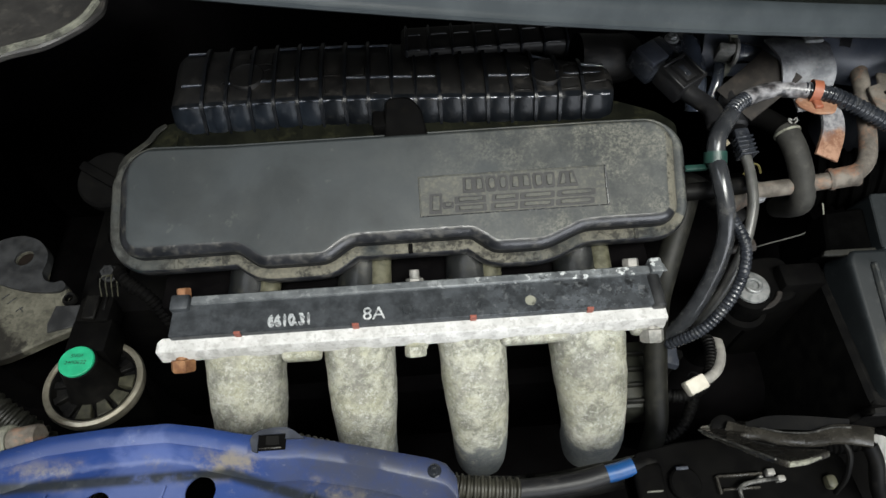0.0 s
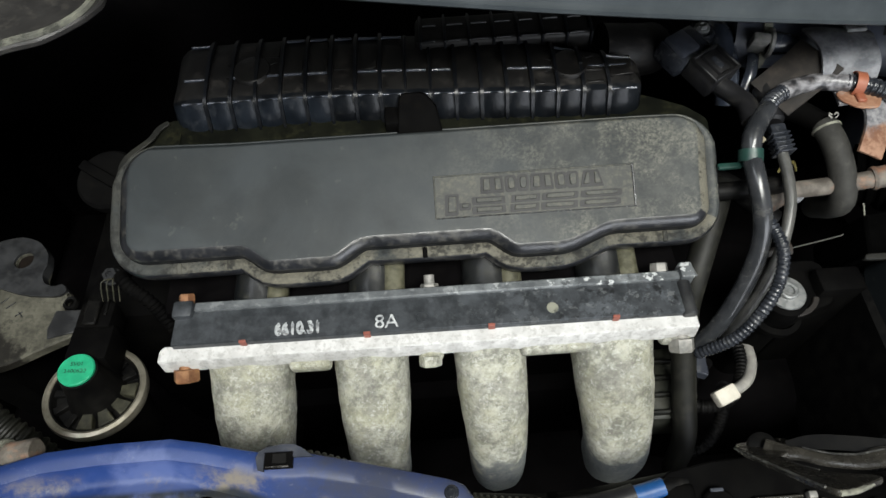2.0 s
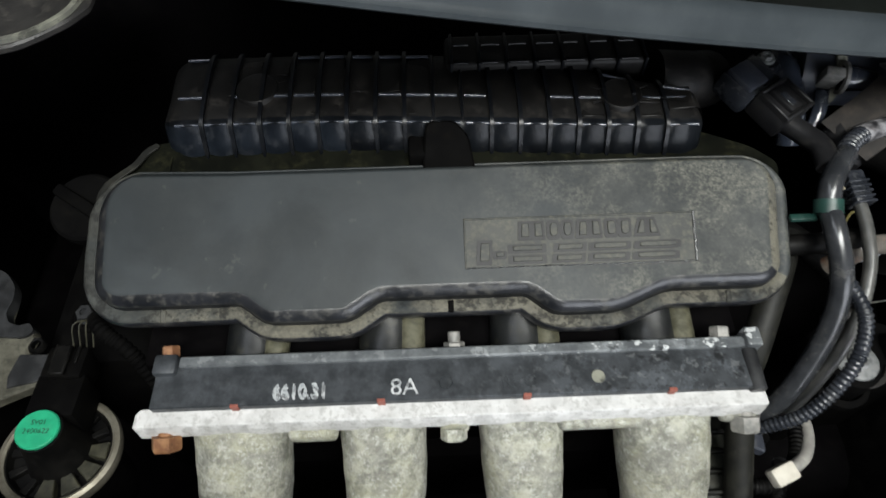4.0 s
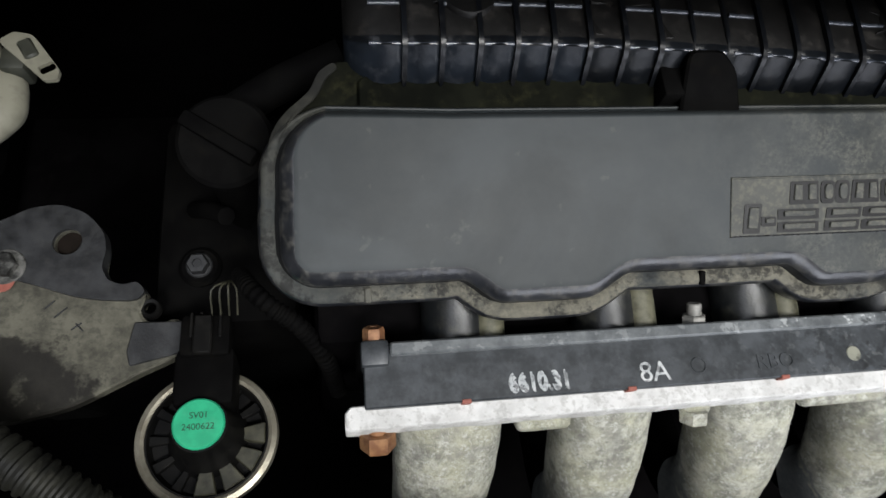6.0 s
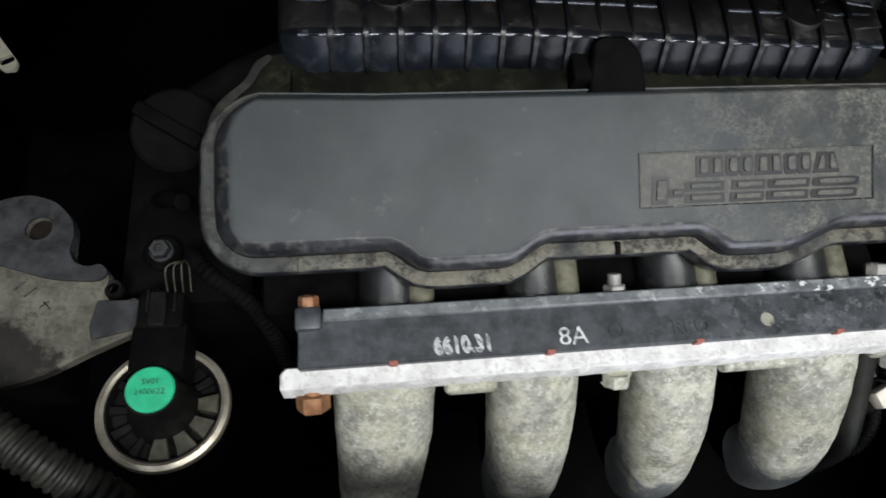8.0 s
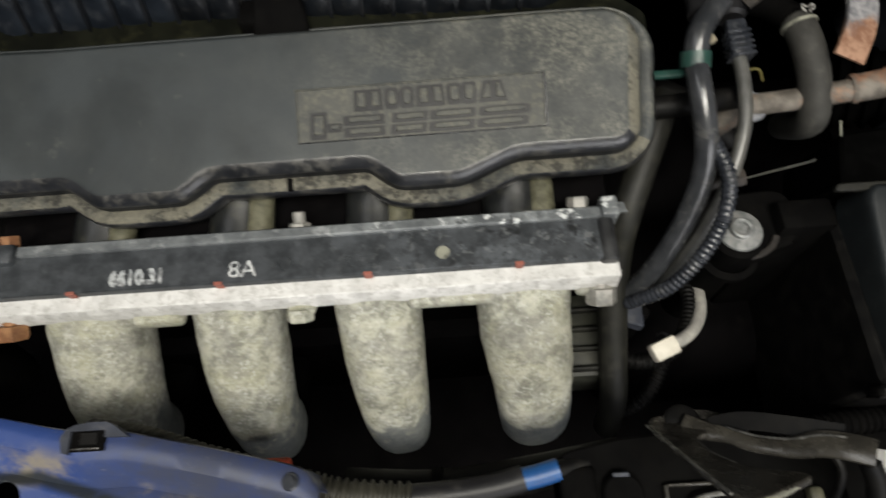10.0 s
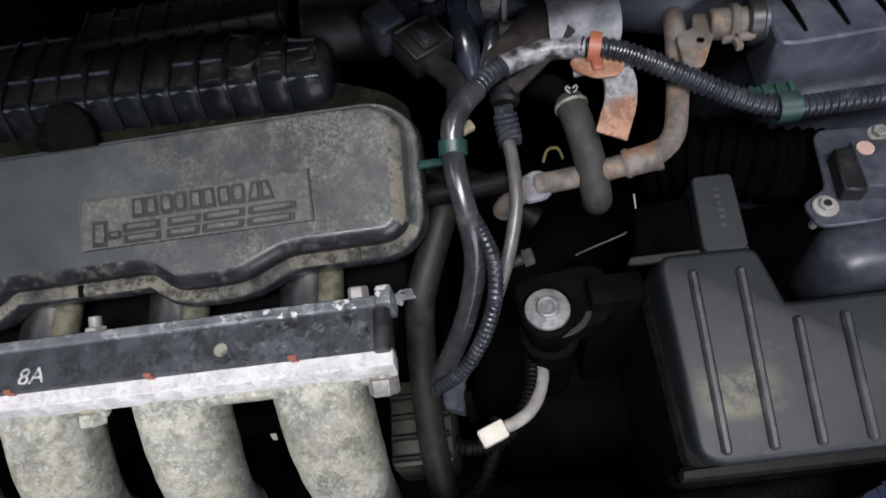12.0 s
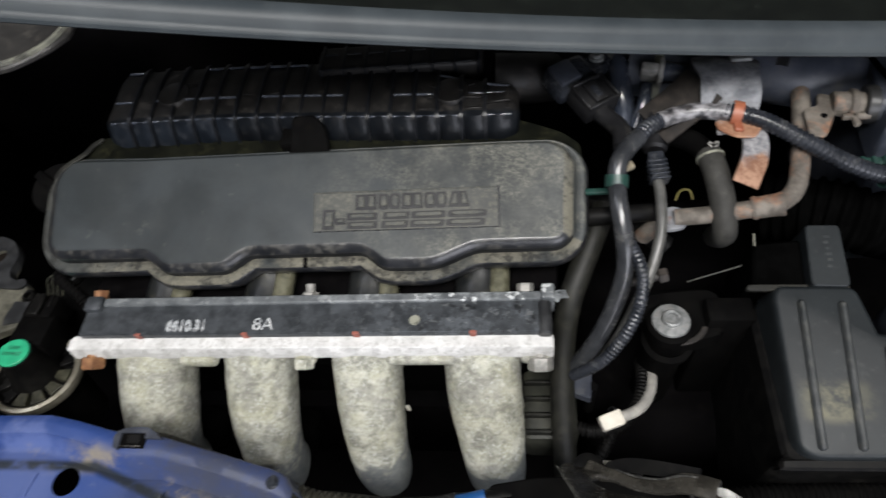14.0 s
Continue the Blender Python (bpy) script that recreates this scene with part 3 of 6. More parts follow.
def words(text, size, m, depth=0.0002):
    cu = bpy.data.curves.new("words", "FONT")
    cu.body, cu.size, cu.extrude, cu.align_x, cu.align_y = text, size, depth, "CENTER", "CENTER"
    ob = bpy.data.objects.new("words", cu)
    me = bpy.data.meshes.new_from_object(ob)
    bm = bmesh.new()
    bm.from_mesh(me)
    bpy.data.objects.remove(ob)
    bpy.data.meshes.remove(me)
    bmesh.ops.transform(bm, matrix=m, verts=bm.verts)
    return bm


def bolt(name, at, up, r, label, mats, category="bolt", washer=0.0, shank=0.02, height=0.006, group=""):
    """A hexagon head on its shank, with a washer where it has one."""
    a, u = Vector(at), Vector(up).normalized()
    t = thing(name, label, category, tuple(a), group)
    part("head", hexagon(r, height, along(a, a + u)), mats, t)
    part("shank", disc(r * 0.55, shank, 0.0005, 16, along(a - u * shank, a)), mats, t)
    if washer:
        part("washer", disc(washer, 0.0022, 0.0006, 32, along(a - u * 0.0015, a + u)), mats, t)
    return t


def bored(ob, cutter):
    """Cut the cutter's shape out of a built part, for good."""
    tool = bpy.data.objects.new("tool", mesh_of(cutter, [], False))
    scene.collection.objects.link(tool)
    mod = ob.modifiers.new("bore", "BOOLEAN")
    mod.operation, mod.solver, mod.object = "DIFFERENCE", "EXACT", tool
    me = bpy.data.meshes.new_from_object(ob.evaluated_get(bpy.context.evaluated_depsgraph_get()))
    ob.modifiers.clear()
    ob.data = me
    bpy.data.objects.remove(tool)
    return ob


def sheet_hole(bm, x, y, r, n=20):
    """A round hole through a single-skin sheet that lies roughly level."""
    at = Vector((x, y))
    for k in range(n):
        a = 2 * math.pi * k / n
        d = Vector((math.cos(a), math.sin(a), 0))
        faces = [f for f in bm.faces if any((v.co.xy - at).length < 0.035 for v in f.verts)]
        geom = list({v for f in faces for v in f.verts}) + list({e for f in faces for e in f.edges}) + faces
        bmesh.ops.bisect_plane(bm, geom=geom, plane_co=(x + d.x * r, y + d.y * r, 0), plane_no=d, dist=1e-7)
    inside = [f for f in bm.faces if (f.calc_center_median().xy - at).length < r * math.cos(math.pi / n)]
    bmesh.ops.delete(bm, geom=inside, context="FACES")

# ---- the garage and the walls of the engine bay ----


def setting(name, lo, hi, mat, label, bevel=0.0):
    return tagged(new(name, mesh_of(rbox(lo, hi, bevel), mat, False)), label, name.split("_")[0], kind="structure")


setting("floor", (-3.5, -4.5, -0.12), (3.5, 4.0, 0.0), M_CONCRETE, "stained grey concrete garage floor")
setting("wall_front", (-3.5, -4.65, 0.0), (3.5, -4.5, 3.0), M_GARAGE, "plain grey plaster garage wall")
setting("wall_rear", (-3.5, 4.0, 0.0), (3.5, 4.15, 3.0), M_GARAGE, "plain grey plaster garage wall")
setting("wall_left", (-3.65, -4.65, 0.0), (-3.5, 4.15, 3.0), M_GARAGE, "plain grey plaster garage wall")
setting("wall_right", (3.5, -4.65, 0.0), (3.65, 4.15, 3.0), M_GARAGE, "plain grey plaster garage wall")
setting("ceiling", (-3.65, -4.65, 3.0), (3.65, 4.15, 3.12), M_GARAGE, "plain grey plaster garage ceiling")

bay = thing("engine_bay", "steel walls and tray of the engine bay, near-black for shade", "engine bay", (0, 0.1, 0.0), kind="structure")
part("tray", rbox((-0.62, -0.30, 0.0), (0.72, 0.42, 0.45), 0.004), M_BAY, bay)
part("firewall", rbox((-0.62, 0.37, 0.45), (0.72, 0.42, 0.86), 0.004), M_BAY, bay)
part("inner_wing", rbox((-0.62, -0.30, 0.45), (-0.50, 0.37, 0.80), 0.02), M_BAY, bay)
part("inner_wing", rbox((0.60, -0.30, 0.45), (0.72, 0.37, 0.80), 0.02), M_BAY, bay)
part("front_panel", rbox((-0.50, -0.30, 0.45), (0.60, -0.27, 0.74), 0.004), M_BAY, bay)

block = thing("engine_block", "cylinder head and block under the manifold, near-black for shade", "engine", (0, 0.08, 0.45))
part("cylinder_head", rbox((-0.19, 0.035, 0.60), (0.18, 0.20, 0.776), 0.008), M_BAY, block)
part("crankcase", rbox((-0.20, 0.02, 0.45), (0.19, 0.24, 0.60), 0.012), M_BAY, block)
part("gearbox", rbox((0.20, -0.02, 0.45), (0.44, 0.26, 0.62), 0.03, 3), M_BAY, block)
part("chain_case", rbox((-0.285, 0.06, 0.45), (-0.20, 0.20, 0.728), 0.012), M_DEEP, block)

# ---- engine cover ----
SLOPE = 25.7
COVER = pose(0, 0.0908, 0.8437, SLOPE, 0, 0)


def ease(a, b, x):
    t = min(1, max(0, (x - a) / (b - a)))
    return t * t * (3 - 2 * t)


def front_edge(x):
    """The waved front edge: two bulges over the ports."""
    bulge = ease(-0.121, -0.100, x) - ease(-0.062, -0.037, x) + ease(0.041, 0.062, x) - ease(0.088, 0.128, x)
    return -0.0405 - 0.0115 * bulge


def cover_outline():
    pts = []

    def arc(cx, cy, r, a0, a1, n=9):
        for k in range(n + 1):
            a = radians(a0 + (a1 - a0) * k / n)
            pts.append((cx + r * math.cos(a), cy + r * math.sin(a)))
    arc(0.188 - 0.018, 0.029 - 0.018, 0.018, 90, 0)
    pts.extend([(0.1875, 0.002), (0.1865, -0.014)])
    arc(0.186 - 0.012, front_edge(0.17) + 0.012, 0.012, 0, -90)
    n = 90
    for k in range(1, n):
        x = 0.174 - (0.174 + 0.183) * k / n
        pts.append((x, front_edge(x)))
    arc(-0.198 + 0.014, front_edge(-0.18) + 0.014, 0.014, 270, 180)
    pts.extend([(-0.198, -0.016), (-0.1972, -0.004)])
    arc(-0.1968 + 0.025, 0.0068, 0.025, 180, 105, 12)
    pts.append((-0.158, 0.0305))
    for k in range(1, 12):
        pts.append((-0.150 + 0.32 * k / 12, 0.0295))
    return pts


def build_cover():
    t = thing("engine_cover", "dusty black plastic engine cover with a waved front ledge", "engine cover", (0, 0.09, 0.80))
    outline = cover_outline()
    n = len(outline)
    norms = []
    for i in range(n):
        a, b = Vector(outline[i - 1]), Vector(outline[(i + 1) % n])
        d = (b - a).normalized()
        norms.append(Vector((-d.y, d.x)))
    if sum(norms[i].x * outline[i][0] + norms[i].y * outline[i][1] for i in range(n)) < 0:
        norms = [-v for v in norms]
    spread = []
    for i in range(n):
        nx, ny = norms[i]
        k = 1.0 + 0.14 * nx if nx <= 0 else 1.0 - 0.12 * nx
        if ny > 0:
            k *= 1 - 0.72 * ny
        spread.append(k)
    for _ in range(4):
        spread = [(spread[i - 1] + 2 * spread[i] + spread[(i + 1) % n]) / 4 for i in range(n)]
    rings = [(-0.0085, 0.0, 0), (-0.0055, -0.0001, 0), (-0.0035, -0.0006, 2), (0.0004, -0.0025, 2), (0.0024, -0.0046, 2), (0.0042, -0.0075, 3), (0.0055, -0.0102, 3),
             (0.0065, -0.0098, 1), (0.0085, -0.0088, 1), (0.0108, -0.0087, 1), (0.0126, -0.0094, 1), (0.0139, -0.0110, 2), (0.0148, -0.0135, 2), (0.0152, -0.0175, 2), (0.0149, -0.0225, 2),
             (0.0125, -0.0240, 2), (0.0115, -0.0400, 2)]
    bm = bmesh.new()
    grid = []
    for d, w, _ in rings:
        row = []
        for i in range(n):
            # the top reaches further forward along the waved front
            e = d * spread[i] + 0.0026 * max(0.0, -norms[i].y) * (1 - ease(0.0, 0.0060, d))
            row.append(bm.verts.new((outline[i][0] + norms[i].x * e, outline[i][1] + norms[i].y * e, w)))
        grid.append(row)
    for j in range(len(rings) - 1):
        for i in range(n):
            f = bm.faces.new((grid[j][i], grid[j][(i + 1) % n], grid[j + 1][(i + 1) % n], grid[j + 1][i]))
            # Right-end rounding takes the ledge tone: dust and its edge highlight as colour.
            if norms[i].x > 0.8 and outline[i][0] > 0.165 and 0 < j < 4:
                f.material_index = 1
                continue
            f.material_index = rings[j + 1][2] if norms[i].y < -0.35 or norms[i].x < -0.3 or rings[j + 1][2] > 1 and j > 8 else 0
    bm.faces.new(grid[0])
    bmesh.ops.transform(bm, matrix=COVER, verts=bm.verts)
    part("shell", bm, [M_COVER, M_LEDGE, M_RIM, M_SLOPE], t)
    # flat flange behind the top, running under the airbox
    for piece, mat, label in ((rounded([(-0.2035, 0.100), (-0.2040, 0.112), (-0.1965, 0.1245), (-0.1855, 0.1355), (-0.1815, 0.1460), (-0.1730, 0.1530), (-0.160, 0.1535), (-0.160, 0.100)], 3, 0.22), M_MOSS, "grimy end of the rear flange"),
                              (rounded([(-0.164, 0.1535), (0.140, 0.152), (0.160, 0.146), (0.184, 0.134), (0.1955, 0.122), (0.1975, 0.106), (0.185, 0.100), (-0.164, 0.100)], 3, 0.22), M_MOSS, "mossy black rear flange")):
        bm = plate(piece, 0.8405, 0.8470 if len(label) < 27 else 0.8462, 0.0012)
        for v in bm.verts:
            v.co.z -= 0.011 * (1 - ease(0.100, 0.121, v.co.y))
        part("rear_flange", bm, mat, t, label)
    band = [(-0.2035, 0.104), (-0.2038, 0.112), (-0.1963, 0.1243), (-0.1853, 0.1352), (-0.1812, 0.1458), (-0.1745, 0.1510), (-0.1720, 0.1480), (-0.1775, 0.1425), (-0.1815, 0.1330), (-0.1925, 0.1215), (-0.1995, 0.111), (-0.1993, 0.104)]
    bm = plate(rounded(band, 3, 0.3), 0.8466, 0.8482, 0.0004)
    for v in bm.verts:
        v.co.z -= 0.011 * (1 - ease(0.100, 0.121, v.co.y))
    part("rear_lip", bm, M_DRAIN, t, "dusty raised edge of the rear flange")
    # sunk name panel: four thin frame walls round a floor a shade lower
    x0, x1, y0, y1, h = 0.0085, 0.1395, -0.0300, -0.0015, 0.0007
    # Right and bottom walls are darker: the sunk panel's shade set by material.
    for lo, hi, mat in (((x0, y1 - 0.0010, -0.001), (x1, y1, h), M_BADGE), ((x0, y0, -0.001), (x1, y0 + 0.0007, h), M_GLOSS), ((x0, y0, -0.001), (x0 + 0.0010, y1, h), M_BADGE), ((x1 - 0.0013, y0, -0.001), (x1, y1, h * 1.3), M_GLOSS)):
        part("badge_frame", rbox(lo, hi, 0.0003, 1, COVER), mat, t, "thin raised edge of the badge")
    return t


cover = build_cover()


def emblem_shape(outline, soft):
    """One worn raised shape of the maker's mark, left plain: a face as dusty as the panel over a dark plate for the cut
    edge and its shadow.
    """
    pts = rounded(outline, 4, soft) if soft else outline
    mid = Vector((sum(p[0] for p in pts) / len(pts), sum(p[1] for p in pts) / len(pts)))
    # The dark plate spreads most to the left and below, a painted shadow.
    wide = [(p[0] + (0.0011 if p[0] > mid.x else -0.0017), p[1] + (0.0005 if p[1] > mid.y else -0.0012)) for p in pts]
    shape = part("emblem_shape", plate(wide, -0.0004, 0.0006, 0.0, m=COVER), M_BLACK, cover)
    core = [(mid.x + (p[0] - mid.x) * 0.86, mid.y + (p[1] - mid.y) * 0.80) for p in pts]
    part("raised_face", plate(core, 0.0002, 0.0014, 0.0003, m=COVER), M_BADGE, shape)


part("badge_floor", rbox((0.0090, -0.0295, -0.0010), (0.1390, -0.0020, 0.00025), 0.0001, 1, COVER), M_BADGE, cover, "dust-filled badge floor")
for k in range(5):
    x, y = 0.0405 + 0.0163 * k, -0.0140
    s = (0.0006, 0.0, 0.0010, 0.0, 0.0030)[k]
    soft = (0.08, 0.42, 0.08, 0.3, 0.1)[k]
    emblem_shape([(x, y), (x + 0.0050, y), (x + 0.0050, y + 0.0094), (x + s, y + 0.0094)], soft)
    emblem_shape([(x + 0.0078, y), (x + 0.0128, y), (x + 0.0128 - s, y + 0.0094), (x + 0.0078, y + 0.0094)], soft)
emblem_shape([(0.0165, -0.0272), (0.0225, -0.0272), (0.0235, -0.0147), (0.0175, -0.0147)], 0.1)
emblem_shape([(0.0260, -0.0240), (0.0310, -0.0240), (0.0310, -0.0210), (0.0260, -0.0210)], 0.2)
for x, w, lean, soft in ((0.0345, 0.019, 0.0, 0.1), (0.0590, 0.016, 0.0015, 0.06), (0.0790, 0.021, 0.0015, 0.18), (0.1040, 0.024, 0.002, 0.3)):
    emblem_shape([(x, -0.0272), (x + w, -0.0272), (x + w + lean * 0.4, -0.0238), (x + lean * 0.4, -0.0238)], soft)
    emblem_shape([(x + lean * 0.6, -0.0211), (x + w + lean * 0.6, -0.0211), (x + w + lean, -0.0177), (x + lean, -0.0177)], soft)
for x in (-0.163, 0.0, 0.159):
    part("seam_lug", rbox((x - 0.0016, front_edge(x) - 0.0130, -0.0125), (x + 0.0016, front_edge(x) - 0.006, -0.0080), 0.0006, 1, COVER), M_DEEP if x == 0.0 else M_LEDGE, cover)

# ---- ribbed airbox behind the cover ----


AIRBOX = [(0.142, 0.826), (0.1412, 0.840), (0.1424, 0.8465), (0.1462, 0.8545), (0.1503, 0.8618), (0.1530, 0.8632), (0.172, 0.8655), (0.190, 0.8665),
          (0.203, 0.8655), (0.211, 0.860), (0.214, 0.846), (0.214, 0.820)]


def airbox_point(x, y, z):
    """The box narrows and bows forward along its length."""
    return (x, y - 0.012 * ease(-0.1, 0.16, x) - (0.030 * ease(0.03, 0.17, x) if y > 0.185 else 0.010 * ease(0.03, 0.17, x) * ease(0.165, 0.185, y)), z)


def build_airbox():
    t = thing("airbox", "ribbed black plastic airbox behind the engine cover", "airbox", (0, 0.18, 0.80))
    r = random.Random(11)
    bm = bmesh.new()
    rows = []
    ribs = [-0.1425 + 0.01705 * k for k in range(17)]
    xs = [(-0.1695, 0.017), (-0.1688, 0.0105), (-0.1662, 0.0055), (-0.1620, 0.0020), (-0.1565, 0.0)] + [(-0.1525 + 0.01705 * k / 8, 0) for k in range(140)] + \
         [(0.1475, 0.0005), (0.151, 0.0020), (0.1535, 0.0055), (0.1545, 0.0110)]
    cy, cz = 0.178, 0.835
    for x, d in xs:
        row = []
        for y, z in AIRBOX:
            v = Vector((cy - y, cz - z))
            v = v.normalized() * min(d, v.length * 0.8)
            p = airbox_point(x, y, z)
            q = abs((x - ribs[0]) / 0.01705 % 1.0 - 0.5) * 2
            puff = 0.0016 * (1 - q ** 2.4) if d == 0 and y < 0.2 else 0.0
            row.append(bm.verts.new((x, p[1] + v.x - (puff if y < 0.1525 else 0.0), z + v.y + (puff * 0.7 if y > 0.1500 else puff * 0.3))))
        rows.append(row)
    for a, b in zip(rows, rows[1:]):
        for k in range(len(AIRBOX) - 1):
            f = bm.faces.new((a[k], a[k + 1], b[k + 1], b[k]))
            # Left front faces take the bluish copy in place of a reflection.
            f.material_index = 1 if k > 4 else 2 if k < 4 and a[0].co.x < -0.06 else 0
    bm.faces.new(rows[0])
    bm.faces.new(list(reversed(rows[-1])))
    part("body", bm, [M_AIRBOX, M_AIRTOP, M_AIRBLUE], t)
    # upright ribs over the front and the top, thinned to a point at the foot
    for x in ribs:
        prof = [(0.1416, 0.8445), (0.1424, 0.8470), (0.1462, 0.8547), (0.1503, 0.8622), (0.158, 0.8644), (0.172, 0.8660), (0.188, 0.8670), (0.2005, 0.8662), (0.207, 0.8635)]
        if -0.016 < x < 0.018:
            prof = prof[3:]
        path = smooth_path([airbox_point(x, y, z) for y, z in prof], 0.003)
        n = len(path)
        lean = r.uniform(-0.0003, 0.0003)

        def section(i, s):
            w = 0.0010 * min(1, 0.35 + i / 5.0)
            h = 0.0015 * min(1, 0.3 + i / 6.0, 0.3 + (n - 1 - i) / 4.0)
            return [(-w * 1.15, -0.0025), (w * 1.15, -0.0025), (w, h * 0.6), (w * 0.5 + lean, h), (-w * 0.5 + lean, h), (-w, h * 0.6)]
        part("rib", sweep(path, section), M_AIRRIB, t)
    # cells between the ribs: slightly uneven panels, and a rounded ridge along the top of each row
    for a, b in zip([-0.1595] + ribs, ribs + [0.1500]):
        x0, x1 = a + 0.0022, b - 0.0022
        for y0, y1, z in ((0.1545, 0.1665, 0.8642), (0.1705, 0.1815, 0.8660), (0.1850, 0.1985, 0.8666)):
            if r.random() < 0.55:
                p = airbox_point((x0 + x1) / 2, (y0 + y1) / 2, z - 0.0002)
                m = Matrix.Translation(p) @ pose(0, 0, 0, r.uniform(-7, 7), r.uniform(-7, 7), 0)
                part("panel", rbox((-(x1 - x0) / 2, (y0 - y1) / 2, -0.0012), ((x1 - x0) / 2, (y1 - y0) / 2, 0.0005), 0.0005, 1, m), M_AIRTOP, t)
        for y, z, chance in ((0.1500, 0.8622, 0.97), (0.1685, 0.8663, 0.85), (0.2015, 0.8667, 0.65)):
            if r.random() < chance:
                e0, e1 = x0 - 0.0010 + r.uniform(0, 0.0010), x1 + 0.0010 - r.uniform(0, 0.0016)
                mid = (e0 + e1) / 2
                half = (e1 - e0) / 2
                ends = [airbox_point(q, y, z) for q in (mid - half, mid - half * 0.3, mid + half * 0.3, mid + half)]
                part("ridge", tube(ends, 0.0011, 10), M_RIDGE, t)
    for x, y in ((-0.112, 0.1745), (0.106, 0.160)):
        part("boss", revolve([(0, 0), (0.0135, 0), (0.0130, 0.0030), (0.0120, 0.0040), (0.0112, 0.0034), (0, 0.0034)], 30, pose(x, y, 0.8640)), M_AIRTOP, t)
        for a in (20, 160, 200, 340):
            part("gusset", plate([(0.0128, -0.0006), (0.0185, -0.0002), (0.0185, 0.0002), (0.0128, 0.0006)], 0.0, 0.0034, 0.0002, m=pose(x, y, 0.8640, 0, 0, a)), M_AIRTOP, t)
    tab = rounded([(-0.0130, -0.004), (0.0190, -0.004), (0.0150, 0.019), (0.0070, 0.028), (-0.0100, 0.028)], 5, 0.20)
    part("clip_tab", plate(tab, 0.003, 0.008, 0.0012, m=pose(-0.0010, 0.1250, 0.8440, 33, 0, 0)), M_DEEP, t, "matt black clip tab")
    part("clip_block", rbox((-0.0215, 0.1270, 0.838), (-0.0045, 0.1500, 0.8555), 0.002, 2), M_DEEP, t, "dark block beside the clip tab")
    # stepped rear chamber
    part("rear_chamber", rbox((0.002, 0.184, 0.835), (0.128, 0.212, 0.8725), 0.004, 3), M_AIRTOP, t)
    for k in range(8):
        x = 0.006 + 0.01705 * k
        part("rib", rbox((x - 0.0009, 0.1825, 0.850), (x + 0.0009, 0.211, 0.8740), 0.0006, 2), M_AIRRIB, t)
    for y, z in ((0.1850, 0.8722), (0.200, 0.8735)):
        for k in range(7):
            x = 0.006 + 0.01705 * k
            part("ridge", tube([(x + 0.002, y, z), (x + 0.008, y, z + 0.0002), (x + 0.0138 - r.uniform(0, 0.004), y, z)], 0.0008, 8), M_AIRBOX, t)
    part("side_duct", tube([(0.135, 0.190, 0.850), (0.160, 0.192, 0.846), (0.178, 0.205, 0.835)], 0.019, 18), M_AIRTOP, t)
    return t


build_airbox()

# ---- manifold flange and runners ----
manifold = thing("intake_manifold", "cast aluminium manifold with four pale oxidised runners", "manifold", (0, 0, 0.62))
bm = plate([(-0.1665, 0.0006), (0.169, 0.0006), (0.171, 0.004), (0.171, 0.024), (0.1675, 0.0275), (-0.158, 0.0275), (-0.1665, 0.022)], 0.779, 0.8005, 0.0007)
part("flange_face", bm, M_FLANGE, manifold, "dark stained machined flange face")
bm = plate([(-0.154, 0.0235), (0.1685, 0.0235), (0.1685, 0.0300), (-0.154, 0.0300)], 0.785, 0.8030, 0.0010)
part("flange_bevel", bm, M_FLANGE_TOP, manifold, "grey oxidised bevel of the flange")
part("corner_lug", rbox((-0.1675, 0.0190, 0.782), (-0.1545, 0.0310, 0.8050), 0.0018), M_FLANGE, manifold)
part("corner_lug", rbox((0.1655, 0.0225, 0.785), (0.1745, 0.034, 0.8065), 0.0015), M_FLANGE_TOP, manifold)
part("dowel", disc(0.0048, 0.024, 0.0008, 20, along((0.1675, -0.001, 0.7975), (0.1675, 0.024, 0.7985))), M_BOSS, manifold, "grey dowel sleeve")
rnd = random.Random(4)
lip = [(-0.1757, 0.0)]
for k in range(0, 71):
    lip.append((-0.1757 + 0.3484 * k / 70, -0.0078 + rnd.uniform(-0.00025, 0.00025)))
lip += [(0.1727, 0.0010), (0.1700, 0.0030), (-0.1730, 0.0030)]
bm = plate(lip, 0.7812, 0.7950, 0.0007)
for v in bm.verts:
    if v.co.z < 0.788 and v.co.y < -0.004:
        v.co.y -= 0.0015
part("flange_lip", bm, M_LIP, manifold, "white corroded aluminium flange edge")
for x0, x1, y0, y1, d in ((-0.094, -0.066, -0.0135, 0.01, 0.0060), (0.058, 0.108, -0.0130, 0.01, 0.0050), (-0.008, 0.008, -0.0125, 0.008, 0.0045), (0.150, 0.171, -0.0115, 0.01, 0.006)):
    part("lug", rbox((x0, y0, 0.7795 - d), (x1, y1, 0.7840), 0.0038, 3), M_RUNNER, manifold)


